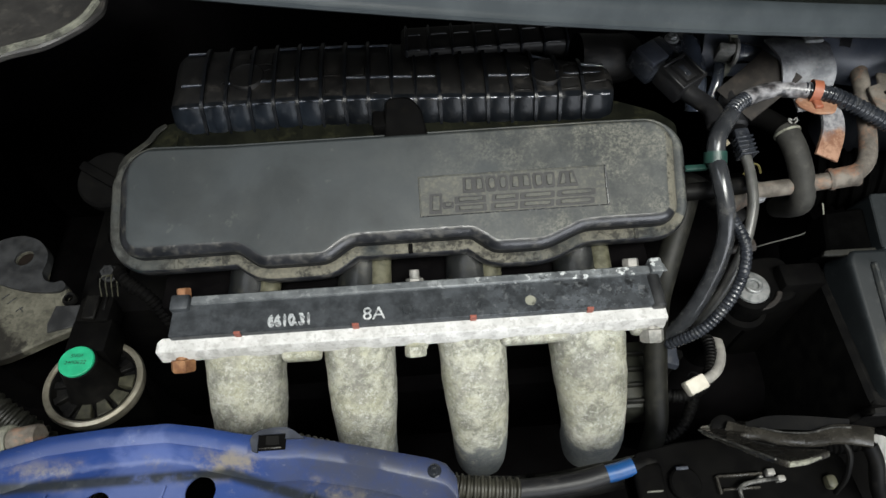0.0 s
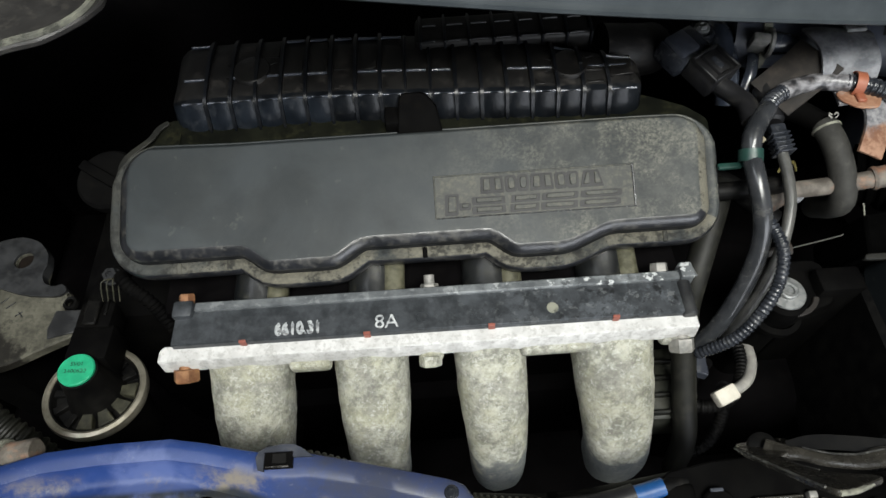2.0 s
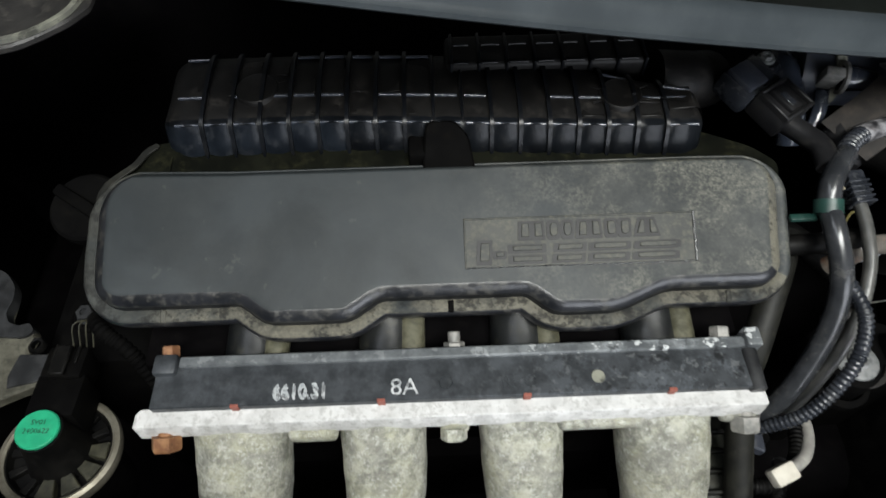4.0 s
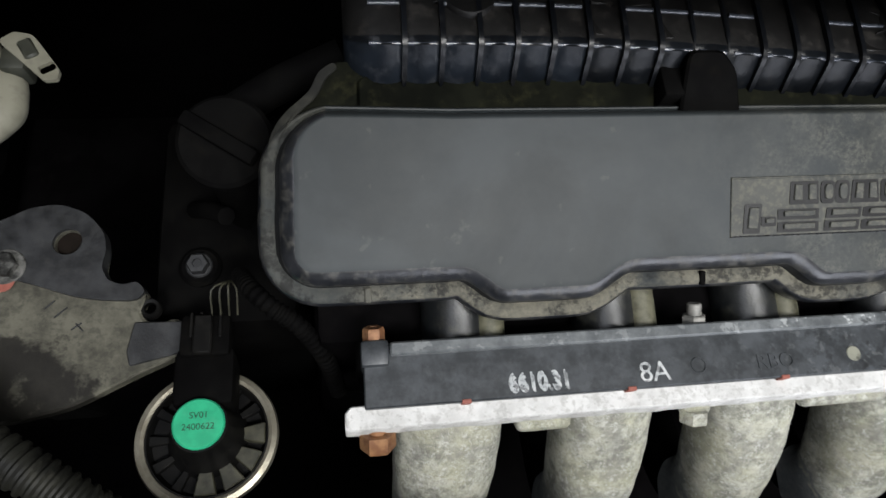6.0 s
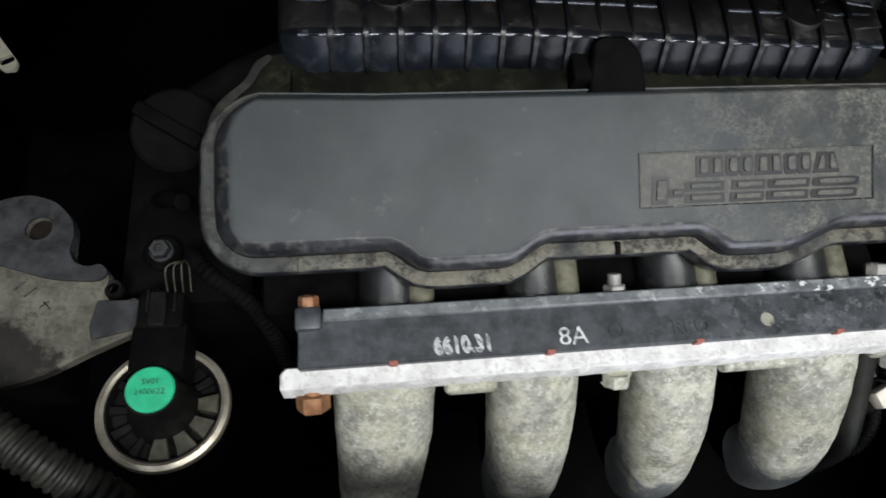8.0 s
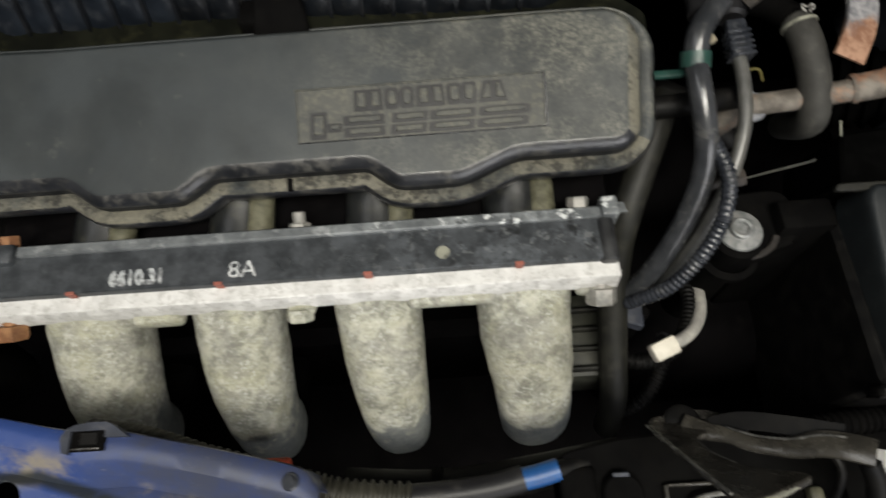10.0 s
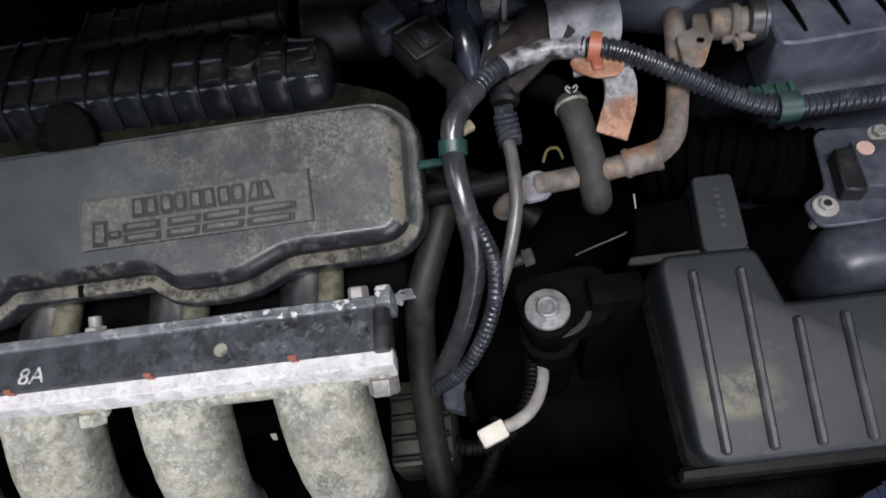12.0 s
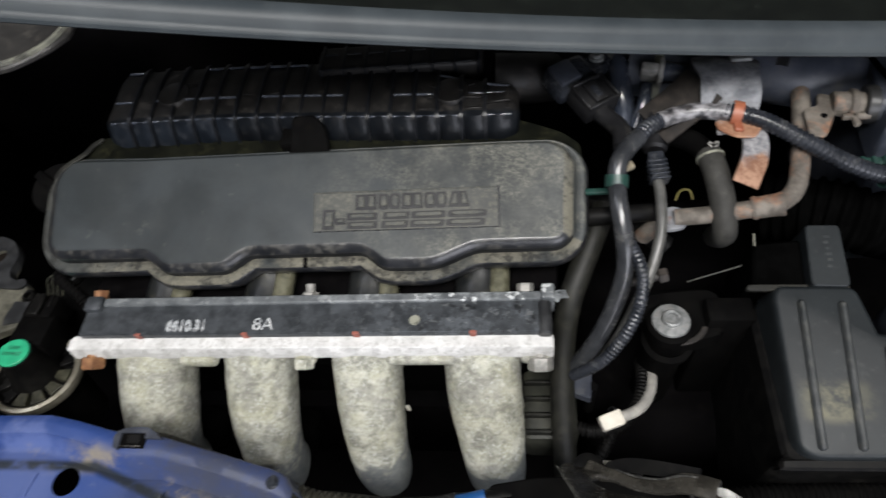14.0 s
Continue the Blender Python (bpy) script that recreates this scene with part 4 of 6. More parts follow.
def runner(x, width, lean, k):
    """One runner: leaves the flange, swells into the bend and drops out of sight."""
    r = random.Random(20 + k)
    path = smooth_path([(x - lean * 0.4, 0.028, 0.772), (x - lean * 0.25, 0.006, 0.764), (x, -0.0175, 0.745), (x + lean * 0.6, -0.0400, 0.717), (x + lean, -0.0525, 0.690),
                        (x + lean, -0.0515, 0.665), (x + lean, -0.035, 0.646), (x + lean, -0.004, 0.637)], 0.003)
    ph = [r.uniform(0, 6.28) for _ in range(4)]

    def section(i, s):
        out = []
        w = width / 2 * (0.97 + 0.10 * (1 - ease(0.0, 0.05, s)) - 0.12 * ease(0.05, 0.11, s) - 0.09 * ease(0.10, 0.15, s))
        h = 0.0255 - 0.003 * ease(0.07, 0.12, s)
        for j in range(36):
            a = 2 * math.pi * j / 36
            c, q = math.cos(a), math.sin(a)
            e = 0.82
            bumpy = 1 + 0.007 * math.sin(3 * a + ph[0] + s * 60) + 0.007 * math.sin(5 * a + ph[1] - s * 90) + 0.006 * math.sin(11 * a + ph[2] + s * 260) + 0.004 * math.sin(7 * a + ph[3] - s * 420)
            out.append((w * math.copysign(abs(c) ** e, c) * bumpy, h * math.copysign(abs(q) ** e, q) * bumpy))
        return out
    # Past the bend the runner turns near-black: shade put into its colour.
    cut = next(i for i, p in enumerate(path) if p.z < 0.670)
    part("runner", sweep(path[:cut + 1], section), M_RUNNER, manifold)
    part("lower_runner", sweep(path[cut:], lambda i, s: [(a * 0.72, b * 0.72) for a, b in section(i, s + 0.14)]), M_VOID, manifold, "lower runner in near-black, for shade")


for k, (x, w, lean) in enumerate(((-0.1255, 0.056, -0.005), (-0.0422, 0.051, -0.001), (0.040, 0.050, 0.002), (0.1245, 0.055, 0.005))):
    runner(x, w, lean, k)
part("support_web", rbox((-0.17, 0.02, 0.70), (0.17, 0.04, 0.775), 0.004), M_DEEP, manifold)
for k in range(4):
    x = -0.120 + 0.08 * k
    part("paint_mark", rbox((x - 0.0024, -0.0003, 0.7950), (x + 0.0020, 0.0017, 0.8009), 0.0003, 1), M_RED, manifold, "small red paint mark")
    part("port_stub", revolve([(0, 0), (0.0188, 0), (0.0188, 0.006), (0.0176, 0.008), (0.0176, 0.046), (0, 0.046)], 30, along((x + 0.002, 0.068, 0.782), (x + 0.001, 0.028, 0.777))), M_PORT, manifold, "grimy round intake port")
    # Added olive lug: the port's lit right side as a coloured part.
    part("port_lit_side", disc(0.0075, 0.030, 0.0015, 18, along((x + 0.0170, 0.058, 0.791), (x + 0.0165, 0.028, 0.7875))), M_MUDDY, manifold, "olive lug that paints the port's lit side")
part("part_code", words("8A", 0.0135, pose(-0.0275, 0.0075, 0.8007), 0.0001), M_STAMP, manifold, "white stamped characters 8A")
part("casting_mark", words("RBO", 0.0105, pose(0.0365, 0.0085, 0.8007), 0.00025), M_FLANGE, manifold, "faint cast letters RBO")
bm = words("6610.31", 0.0112, pose(-0.0848, 0.0066, 0.8007) @ Matrix.Diagonal((0.84, 1.0, 1.0, 1.0)), 0.0001)
double = words("6610.31", 0.0112, pose(-0.0843, 0.0061, 0.80072) @ Matrix.Diagonal((0.84, 1.0, 1.0, 1.0)), 0.0001)
joined(bm, double)
joined(bm, words("6610.31", 0.0112, pose(-0.0852, 0.0078, 0.80074) @ Matrix.Diagonal((0.84, 1.0, 1.0, 1.0)), 0.0001))
part("date_stamp", bm, M_STAMP, manifold, "smudged white stamped number 6610.31")
part("casting_ring", revolve([(0.0033, 0), (0.0035, 0.0004), (0.0038, 0.0004), (0.0040, 0)], 26, pose(-0.0045, 0.0095, 0.8005)), M_FLANGE, manifold, "faint cast ring")
# Pale disc: a specular glint on the face set as colour.
part("glint_spot", disc(0.0038, 0.0012, 0.0003, 22, pose(0.0800, 0.0097, 0.7998)), M_CAST, manifold, "round machined spot with its glint in the colour")

bolt("flange_bolt", (-0.1610, 0.0310, 0.7975), (0, 0.85, 0.45), 0.0052, "yellow rusted hexagon bolt on the flange corner", M_BRASSBOLT, height=0.0075)
bolt("flange_bolt", (-0.1610, -0.0085, 0.7830), (0, -0.85, -0.5), 0.0085, "rusted hexagon bolt under the flange corner", M_BRASSBOLT, height=0.0085, shank=0.003)
bolt("flange_stud", (0.0012, 0.0310, 0.7945), (0, 0.85, 0.45), 0.0062, "pale zinc nut and stud behind the flange", M_STUD, height=0.005, shank=0.018)
part("thread", disc(0.0036, 0.0110, 0.0005, 14, along((0.0012, 0.0310, 0.7945), (0.0012, 0.1160, 0.8395))), M_STUD, scene.objects["flange_stud"])
bolt("flange_nut", (-0.001, -0.0095, 0.7805), (0, -0.85, -0.5), 0.0075, "whitish corroded nut under the flange", M_RUNNER, height=0.007, shank=0.003)
bolt("flange_bolt", (0.155, 0.0310, 0.7965), (0, 0.85, 0.45), 0.0058, "zinc hexagon bolt at the flange end", M_STUD, height=0.0075)
bolt("flange_bolt", (0.164, -0.0090, 0.7805), (0, -0.85, -0.5), 0.0085, "zinc hexagon bolt under the flange end", M_STUD, height=0.009, shank=0.003)

# ---- valve with the green cap, and the cast bracket ----


def build_valve():
    t = thing("control_valve", "round black valve with a green cap and gold clamp ring", "valve", (-0.25, 0.0, 0.66))
    at = pose(-0.2490, 0.000, 0.731, -6, 5, 0) @ Matrix.Diagonal((0.94, 0.94, 1.0, 1.0))
    part("housing", revolve([(0, -0.075), (0.028, -0.075), (0.030, -0.02), (0.0350, -0.004), (0.0350, 0.001), (0.0322, 0.0015), (0.0300, -0.004), (0.022, -0.004), (0.0175, 0.010),
                             (0.0145, 0.028), (0.0140, 0.0325), (0, 0.0325)], 40, at), M_GREASE, t)
    part("clamp_ring", revolve([(0.0325, -0.003), (0.0332, 0.0022), (0.0350, 0.0032), (0.0378, 0.0022), (0.0388, -0.001), (0.0378, -0.006), (0.034, -0.006), (0.0325, -0.003)], 56, at), M_RING, t,
         "dull gold clamp ring")
    for k in range(12):
        m = at @ pose(0, 0, 0, 0, 0, 30 * k)
        # Lower-right spokes are olive: dust, with their highlights put into the colour.
        dusty = k in (0, 9, 10, 11)
        half = 0.0060 if dusty else 0.0030
        part("spoke", plate([(0.0165, -half * 0.5), (0.0312, -half), (0.0312, half), (0.0165, half * 0.5)], -0.005, 0.0024 if dusty else -0.0005 + 0.0015 * (k % 2), 0.0006, m=m), M_SPOKE if dusty else M_GREASE, t)
    cap = part("cap", revolve([(0, 0.0325), (0.0122, 0.0325), (0.0130, 0.0332), (0.0130, 0.0350), (0.0122, 0.0358), (0, 0.0360)], 36, at), M_GREEN, t, "green plastic cap")
    part("code_line", words("SV01", 0.0046, at @ pose(0, 0.0040, 0.0362), 0.00005), M_INK, cap)
    part("code_line", words("2400622", 0.0046, at @ pose(0, -0.0018, 0.0362), 0.00005), M_INK, cap)
    part("socket", rbox((-0.0150, 0.010, 0.000), (0.0165, 0.042, 0.032), 0.004, 2, at), M_DEEP, t)
    plug = part("plug", rbox((-0.0125, 0.036, 0.010), (0.0140, 0.060, 0.035), 0.003, 2, at), M_DEEP, t, "black wiring plug")
    part("latch", rbox((-0.005, 0.036, 0.036), (0.005, 0.058, 0.0395), 0.001, 1, at), M_GREASE, plug)
    for k in range(4):
        part("ridge", rbox((-0.0075 + 0.005 * k, 0.046, 0.030), (-0.0055 + 0.005 * k, 0.0605, 0.0365), 0.0005, 1, at), M_GREASE, plug)
    for k in range(4):
        x = -0.2425 + 0.0042 * k
        part("lead", tube([(x, 0.058, 0.760), (x + 0.001, 0.069, 0.770), (-0.2355 + 0.0012 * k, 0.0745, 0.766), (-0.230, 0.079, 0.757)], 0.0005, 6), M_SPOKE, t, "thin bare lead")
    return t


build_valve()
solo("wiring_loom", corrugated([(-0.228, 0.078, 0.765), (-0.219, 0.064, 0.783), (-0.209, 0.054, 0.785), (-0.197, 0.046, 0.776), (-0.186, 0.034, 0.755), (-0.180, 0.02, 0.72)], 0.0050, 0.0034, 0.0008),
     M_DEEP, "thin black corrugated wiring loom", "cable")

mount = thing("engine_mount", "grimy grey cast alloy engine mount bracket", "bracket", (-0.32, 0.07, 0.70))
arm_shape = [(-0.385, 0.105), (-0.352, 0.120), (-0.327, 0.127), (-0.309, 0.118), (-0.3035, 0.100), (-0.304, 0.090), (-0.297, 0.081), (-0.286, 0.0835), (-0.2795, 0.076), (-0.2835, 0.067), (-0.280, 0.061), (-0.272, 0.0595), (-0.265, 0.062), (-0.258, 0.058), (-0.260, 0.042),
       (-0.284, 0.032), (-0.313, 0.018), (-0.345, 0.012), (-0.385, 0.016)]
arm = part("arm", plate(rounded(arm_shape, 3, 0.3), 0.7370, 0.7468, 0.0012), M_BRACKET, mount)
top = [(-0.385, 0.110), (-0.355, 0.122), (-0.344, 0.128), (-0.329, 0.130), (-0.314, 0.124), (-0.304, 0.112), (-0.302, 0.101), (-0.304, 0.092), (-0.300, 0.084), (-0.292, 0.081), (-0.285, 0.083), (-0.280, 0.077), (-0.285, 0.0715), (-0.313, 0.0745), (-0.343, 0.086), (-0.385, 0.097)]
boss = part("boss", plate(rounded(top, 3, 0.35), 0.7405, 0.7492, 0.0), M_BOSS, mount, "smooth darker boss")
bored(boss, disc(0.0076, 0.03, 0.0, 28, pose(-0.3225, 0.1072, 0.7300)))
bored(arm, disc(0.0072, 0.03, 0.0002, 28, pose(-0.3225, 0.1072, 0.7300)))
part("lug_hole", revolve([(0.0032, 0), (0.0032, 0.004), (0.0050, 0.0045), (0.0058, 0.003), (0.0058, 0)], 22, pose(-0.2785, 0.0685, 0.7410)), M_GREASE, mount)
part("hole_floor", disc(0.0079, 0.0012, 0.0002, 24, pose(-0.3225, 0.1072, 0.7430)), M_OLDHOLE, mount)
for x, y, a, half in ((-0.3285, 0.0725, 42, 0.0032), (-0.3225, 0.0680, 42, 0.0040), (-0.3140, 0.0600, 35, 0.0030), (-0.3125, 0.0595, -48, 0.0030)):
    part("cast_scratch", rbox((-half, -0.0004, -0.0006), (half, 0.0004, 0.0005), 0.0002, 1, pose(x, y, 0.7469, 0, 0, a)), M_BOSS, mount)
part("foot", rbox((-0.385, 0.03, 0.60), (-0.345, 0.115, 0.7385), 0.006), M_DEEP, mount)
part("tongue", plate([(-0.285, 0.0605), (-0.2605, 0.0595), (-0.2605, 0.0425), (-0.286, 0.0370), (-0.288, 0.045)], 0.7455, 0.7480, 0.0006), M_BOSS, mount)
bolt("mount_bolt", (-0.3515, 0.094, 0.7496), (0, 0, 1), 0.007, "rusty zinc bolt on the mount bracket", M_WORN, washer=0.010)
part("paint_dab", disc(0.006, 0.0008, 0.0002, 16, pose(-0.352, 0.086, 0.7490)), M_RED, scene.objects["mount_bolt"])
bolt("case_bolt", (-0.257, 0.096, 0.733), (0, -0.1, 1), 0.0063, "small dull hexagon bolt on the chain case", M_BOSS, washer=0.0074)
part("bolt_pillar", disc(0.012, 0.05, 0.002, 24, pose(-0.257, 0.096, 0.682)), M_DEEP, block)
cap = thing("oil_filler_cap", "matt black ribbed oil filler cap in the shade", "oil cap", (-0.227, 0.135, 0.79))
part("rim", disc(0.023, 0.012, 0.002, 40, pose(-0.2275, 0.132, 0.805, 14, 0, 0)), M_DEEP, cap)
part("grip", rbox((-0.021, -0.004, 0.011), (0.021, 0.004, 0.018), 0.002, 2, pose(-0.2275, 0.132, 0.805, 14, 0, -35)), M_DEEP, cap)
part("filler_neck", disc(0.017, 0.08, 0.002, 28, pose(-0.2275, 0.135, 0.728)), M_DEEP, block)
for a, b, r in (((-0.215, 0.10, 0.772), (-0.195, 0.108, 0.80), 0.007), ((-0.240, 0.165, 0.775), (-0.17, 0.19, 0.80), 0.010), ((-0.26, 0.13, 0.735), (-0.235, 0.11, 0.77), 0.005)):
    part("casting_rib", tube([a, ((a[0] + b[0]) / 2, (a[1] + b[1]) / 2, (a[2] + b[2]) / 2 + 0.004), b], r), M_DEEP, block)

bottle = thing("reservoir", "pale tan plastic reservoir shoulder with a steel clip", "reservoir", (-0.33, 0.14, 0.80))
shoulder = rounded([(-0.42, 0.200), (-0.3260, 0.194), (-0.3230, 0.160), (-0.3150, 0.1470), (-0.3060, 0.1360), (-0.3050, 0.1230), (-0.3120, 0.1150), (-0.3250, 0.1130), (-0.42, 0.115)], 5, 0.25)
part("shoulder", domed(shoulder, [(0, 0), (0.0030, -0.0006), (0.0055, -0.0022), (0.0072, -0.0045), (0.0078, -0.0075), (0.0066, -0.0110), (0.0010, -0.0150), (-0.004, -0.0170)], pose(0, 0, 0.8600)), M_TANHOSE, bottle)
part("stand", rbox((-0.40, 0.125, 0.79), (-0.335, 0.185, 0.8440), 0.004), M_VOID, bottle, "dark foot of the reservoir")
# Flush plate; the hollow's shade is put into its grey.
part("hollow_plate", plate(rounded([(-0.345, 0.146), (-0.3200, 0.142), (-0.3120, 0.132), (-0.3150, 0.123), (-0.345, 0.120)], 4, 0.25), 0.8596, 0.8606, 0.0004), M_CAST, bottle, "greyer plate in place of a sunk panel")
tongue = [(-0.3065, 0.1490), (-0.3010, 0.1535), (-0.2935, 0.1520), (-0.2815, 0.1350), (-0.2820, 0.1305), (-0.2870, 0.1300), (-0.2925, 0.1355)]
ear = part("clamp_ear", plate(rounded(tongue, 4, 0.2), 0.8622, 0.8640, 0.0), M_TANHOSE, bottle, "flat steel clip with a slot")
bored(ear, rbox((-0.0031, -0.0022, -0.01), (0.0031, 0.0022, 0.01), 0.0008, 1, pose(-0.2863, 0.1360, 0.863, 0, 0, 30)))
part("clip_fold", rbox((-0.0028, -0.0048, -0.001), (0.0028, 0.0048, 0.0012), 0.0008, 1, pose(-0.2945, 0.1450, 0.8640, 0, 0, 30)), M_OLIVE, bottle)
part("clip_stem", rbox((-0.3060, 0.1370, 0.850), (-0.2960, 0.1480, 0.8624), 0.002, 2), M_OLIVE, bottle)
drain = thing("drain_hose", "thick dusty corrugated plastic hose", "hose", (-0.30, -0.01, 0.75))
part("cuff", tube([(-0.385, 0.040, 0.784), (-0.370, 0.030, 0.785), (-0.362, 0.025, 0.785)], 0.0120, 18), M_GREASE, drain)
part("hose", corrugated([(-0.37, 0.024, 0.785), (-0.330, -0.001, 0.783), (-0.306, -0.018, 0.779), (-0.286, -0.033, 0.770), (-0.262, -0.052, 0.745), (-0.25, -0.08, 0.70)], 0.0105, 0.0052, 0.0015, 18),
     M_DRAIN, drain)
pipe = thing("hose_union", "rusty hose union behind the front panel", "pipe fitting", (-0.245, -0.06, 0.77))
part("union", disc(0.008, 0.03, 0.001, 20, along((-0.262, -0.064, 0.800), (-0.236, -0.062, 0.803))), M_RUSTPIPE, pipe)
part("collar", disc(0.0105, 0.007, 0.001, 20, along((-0.256, -0.0635, 0.8005), (-0.236, -0.062, 0.803))), M_CAST, pipe)
part("stem", tube([(-0.262, -0.064, 0.800), (-0.28, -0.068, 0.79), (-0.30, -0.08, 0.74)], 0.007), M_DEEP, pipe)

# ---- blue front panel ----


def front_panel():
    t = thing("radiator_support", "scratched blue painted radiator support panel with dried mud", "body panel", (-0.1, -0.10, 0.76))
    edge = [(-0.60, -0.125), (-0.40, -0.108), (-0.30, -0.086), (-0.247, -0.072), (-0.22, -0.0655), (-0.186, -0.063), (-0.150, -0.0625), (-0.130, -0.066), (-0.107, -0.0715), (-0.088, -0.075),
            (-0.070, -0.0755), (-0.030, -0.085), (0.008, -0.0945), (0.0175, -0.099), (0.0205, -0.106)]

    def y_edge(x):
        for (a, p), (b, q) in zip(edge, edge[1:]):
            if a <= x <= b:
                return p + (q - p) * (x - a) / (b - a)
        return edge[-1][1]
    xs = [-0.60 + 0.62 * k / 124 for k in range(125)] + [0.0205]
    bm = bmesh.new()
    rows = []
    for x in xs:
        y0 = y_edge(x)
        dip = 0.0045 * (ease(-0.30, -0.20, x) - ease(-0.14, -0.09, x))
        crease = 0.024 + 0.004 * math.sin(9 * x) - 0.004 * ease(-0.10, -0.02, x)
        sag = 0.0035 * ease(-0.13, -0.09, x)
        row = []
        for d, h in ((0.0, -0.030), (0.0, -0.0035), (0.0006, -0.0012), (0.0025, 0.0), (0.006, 0.0005), (0.012, 0.0005 - dip * 0.3), (crease - 0.006, -0.0005 - dip), (crease - 0.001, -0.0045 - dip - sag),
                     (crease + 0.003, -0.0092 - sag), (crease + 0.0065, -0.0078 - sag), (0.060, -0.0062 - sag), (0.085, -0.010), (0.11, -0.03), (0.12, -0.09)):
            row.append(bm.verts.new((x, y0 - d, 0.8155 + h)))
        rows.append(row)
    for a, b in zip(rows, rows[1:]):
        for k in range(len(a) - 1):
            bm.faces.new((a[k], a[k + 1], b[k + 1], b[k]))
    for x, y, r in ((-0.1275, -0.1025, 0.0086), (-0.1865, -0.1065, 0.0080)):
        sheet_hole(bm, x, y, r)
    bmesh.ops.solidify(bm, geom=bm.faces[:], thickness=0.0012)
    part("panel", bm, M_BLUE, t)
    lug = [(-0.0985, -0.0778), (-0.0968, -0.0742), (-0.0925, -0.0722), (-0.085, -0.0712), (-0.078, -0.0714), (-0.0735, -0.0735), (-0.0670, -0.0785), (-0.0778, -0.0782), (-0.0778, -0.0750), (-0.0937, -0.0750), (-0.0937, -0.0852), (-0.0968, -0.0842)]
    part("latch_lug", plate(lug, 0.8125, 0.8184, 0), M_LUG, t, "dusty raised lug")
    part("slot_floor", rbox((-0.0936, -0.0840, 0.8140), (-0.0779, -0.0751, 0.8172), 0.0001, 1), M_DEEP, t)
    for x in (-0.2165, -0.1480, -0.062):
        part("embossed_seam", strip([(x, -0.098 - 0.012 * ease(-0.1, -0.05, x), 0.8092), (x - 0.003, -0.112 - 0.010 * ease(-0.1, -0.05, x), 0.8090)], 0.0016, 0.0012), M_BLUE, t)
    part("slot_clip", rbox((-0.0895, -0.0812, 0.8150), (-0.0815, -0.0757, 0.8176), 0.0003, 1), M_GREASE, t, "dark clip in the slot")
    part("slot_lip", rbox((-0.0930, -0.0834, 0.8150), (-0.0800, -0.0824, 0.8182), 0.0003, 1), M_OILED, t, "dull metal lip of the slot")
    return t


front_panel()
bolt("panel_screw", (0.008, -0.102, 0.8160), (0, 0, 1), 0.0026, "small dark screw on the blue panel", M_LOOM, washer=0.0040, height=0.0025)
solo("front_loom", corrugated([(-0.10, -0.072, 0.793), (-0.07, -0.0780, 0.796), (-0.04, -0.0880, 0.796), (0.0, -0.0995, 0.792), (0.022, -0.106, 0.789), (0.040, -0.1085, 0.788), (0.058, -0.110, 0.786)], 0.0076, 0.0042, 0.0017, 18),
     M_DUSTLOOM, "dusty corrugated loom running along the front panel", "cable")
cable = thing("release_cable", "black sleeved cable with a blue tape end", "cable", (0.09, -0.105, 0.76))
part("sleeve", tube([(0.050, -0.110, 0.786), (0.075, -0.109, 0.784), (0.097, -0.107, 0.784), (0.112, -0.104, 0.785)], 0.0062), M_BLACK, cable)
part("tape", tube([(0.108, -0.105, 0.785), (0.118, -0.1035, 0.785), (0.129, -0.101, 0.786)], 0.0054), M_BLUETAPE, cable, "bright blue tape wrap")
part("tail", tube([(0.127, -0.1015, 0.786), (0.15, -0.098, 0.78), (0.17, -0.100, 0.77)], 0.0045), M_GREASE, cable)
low_hose = thing("lower_hose", "dull black rubber hose low behind the panel", "hose", (0.09, -0.095, 0.75))
part("hose", tube([(0.02, -0.100, 0.748), (0.07, -0.104, 0.752), (0.12, -0.100, 0.756), (0.165, -0.094, 0.760)], 0.0095), M_GREASE, low_hose)
part("band", revolve([(0.0096, -0.003), (0.0104, -0.003), (0.0104, 0.003), (0.0096, 0.003), (0.0096, -0.003)], 24, along((0.070, -0.104, 0.752), (0.12, -0.100, 0.756))), M_DEEP, low_hose)
solo("cable_clip", rbox((-0.040, -0.0870, 0.718), (-0.018, -0.0800, 0.724), 0.0028, 3, None), M_REDCLIP, "small red plastic clip behind the panel", "clip")

# ---- bonnet latch and black clutter at the front right ----
latch = thing("bonnet_latch", "greasy black bonnet latch with bent steel levers", "latch", (0.2, -0.11, 0.74))
part("base", plate(rounded([(0.128, -0.094), (0.160, -0.0885), (0.200, -0.0865), (0.236, -0.094), (0.258, -0.104), (0.262, -0.150), (0.128, -0.150)], 4, 0.2), 0.762, 0.7865, 0.001), M_DEEP, latch)
FOOT, APEX, TIP = Vector((0.171, -0.084, 0.792)), Vector((0.179, -0.1225, 0.866)), Vector((0.214, -0.114, 0.845))
u = (APEX - FOOT).normalized()
w = (TIP - FOOT - u * (TIP - FOOT).dot(u)).normalized()
n = u.cross(w)
LEVER = Matrix(((u.x, w.x, n.x, FOOT.x), (u.y, w.y, n.y, FOOT.y), (u.z, w.z, n.z, FOOT.z), (0, 0, 0, 1)))
outline = rounded([(-0.004, 0.0), (0.0850, 0.0), (0.0825, 0.012), (0.0675, 0.0385), (0.0630, 0.0370), (0.0600, 0.0265), (0.0530, 0.0170), (0.0400, 0.0125), (0.0245, 0.0135), (0.0165, 0.0220), (0.0150, 0.0400), (0.0090, 0.0480), (-0.0040, 0.0480), (-0.0115, 0.0390), (-0.0115, 0.0230)], 4, 0.3)
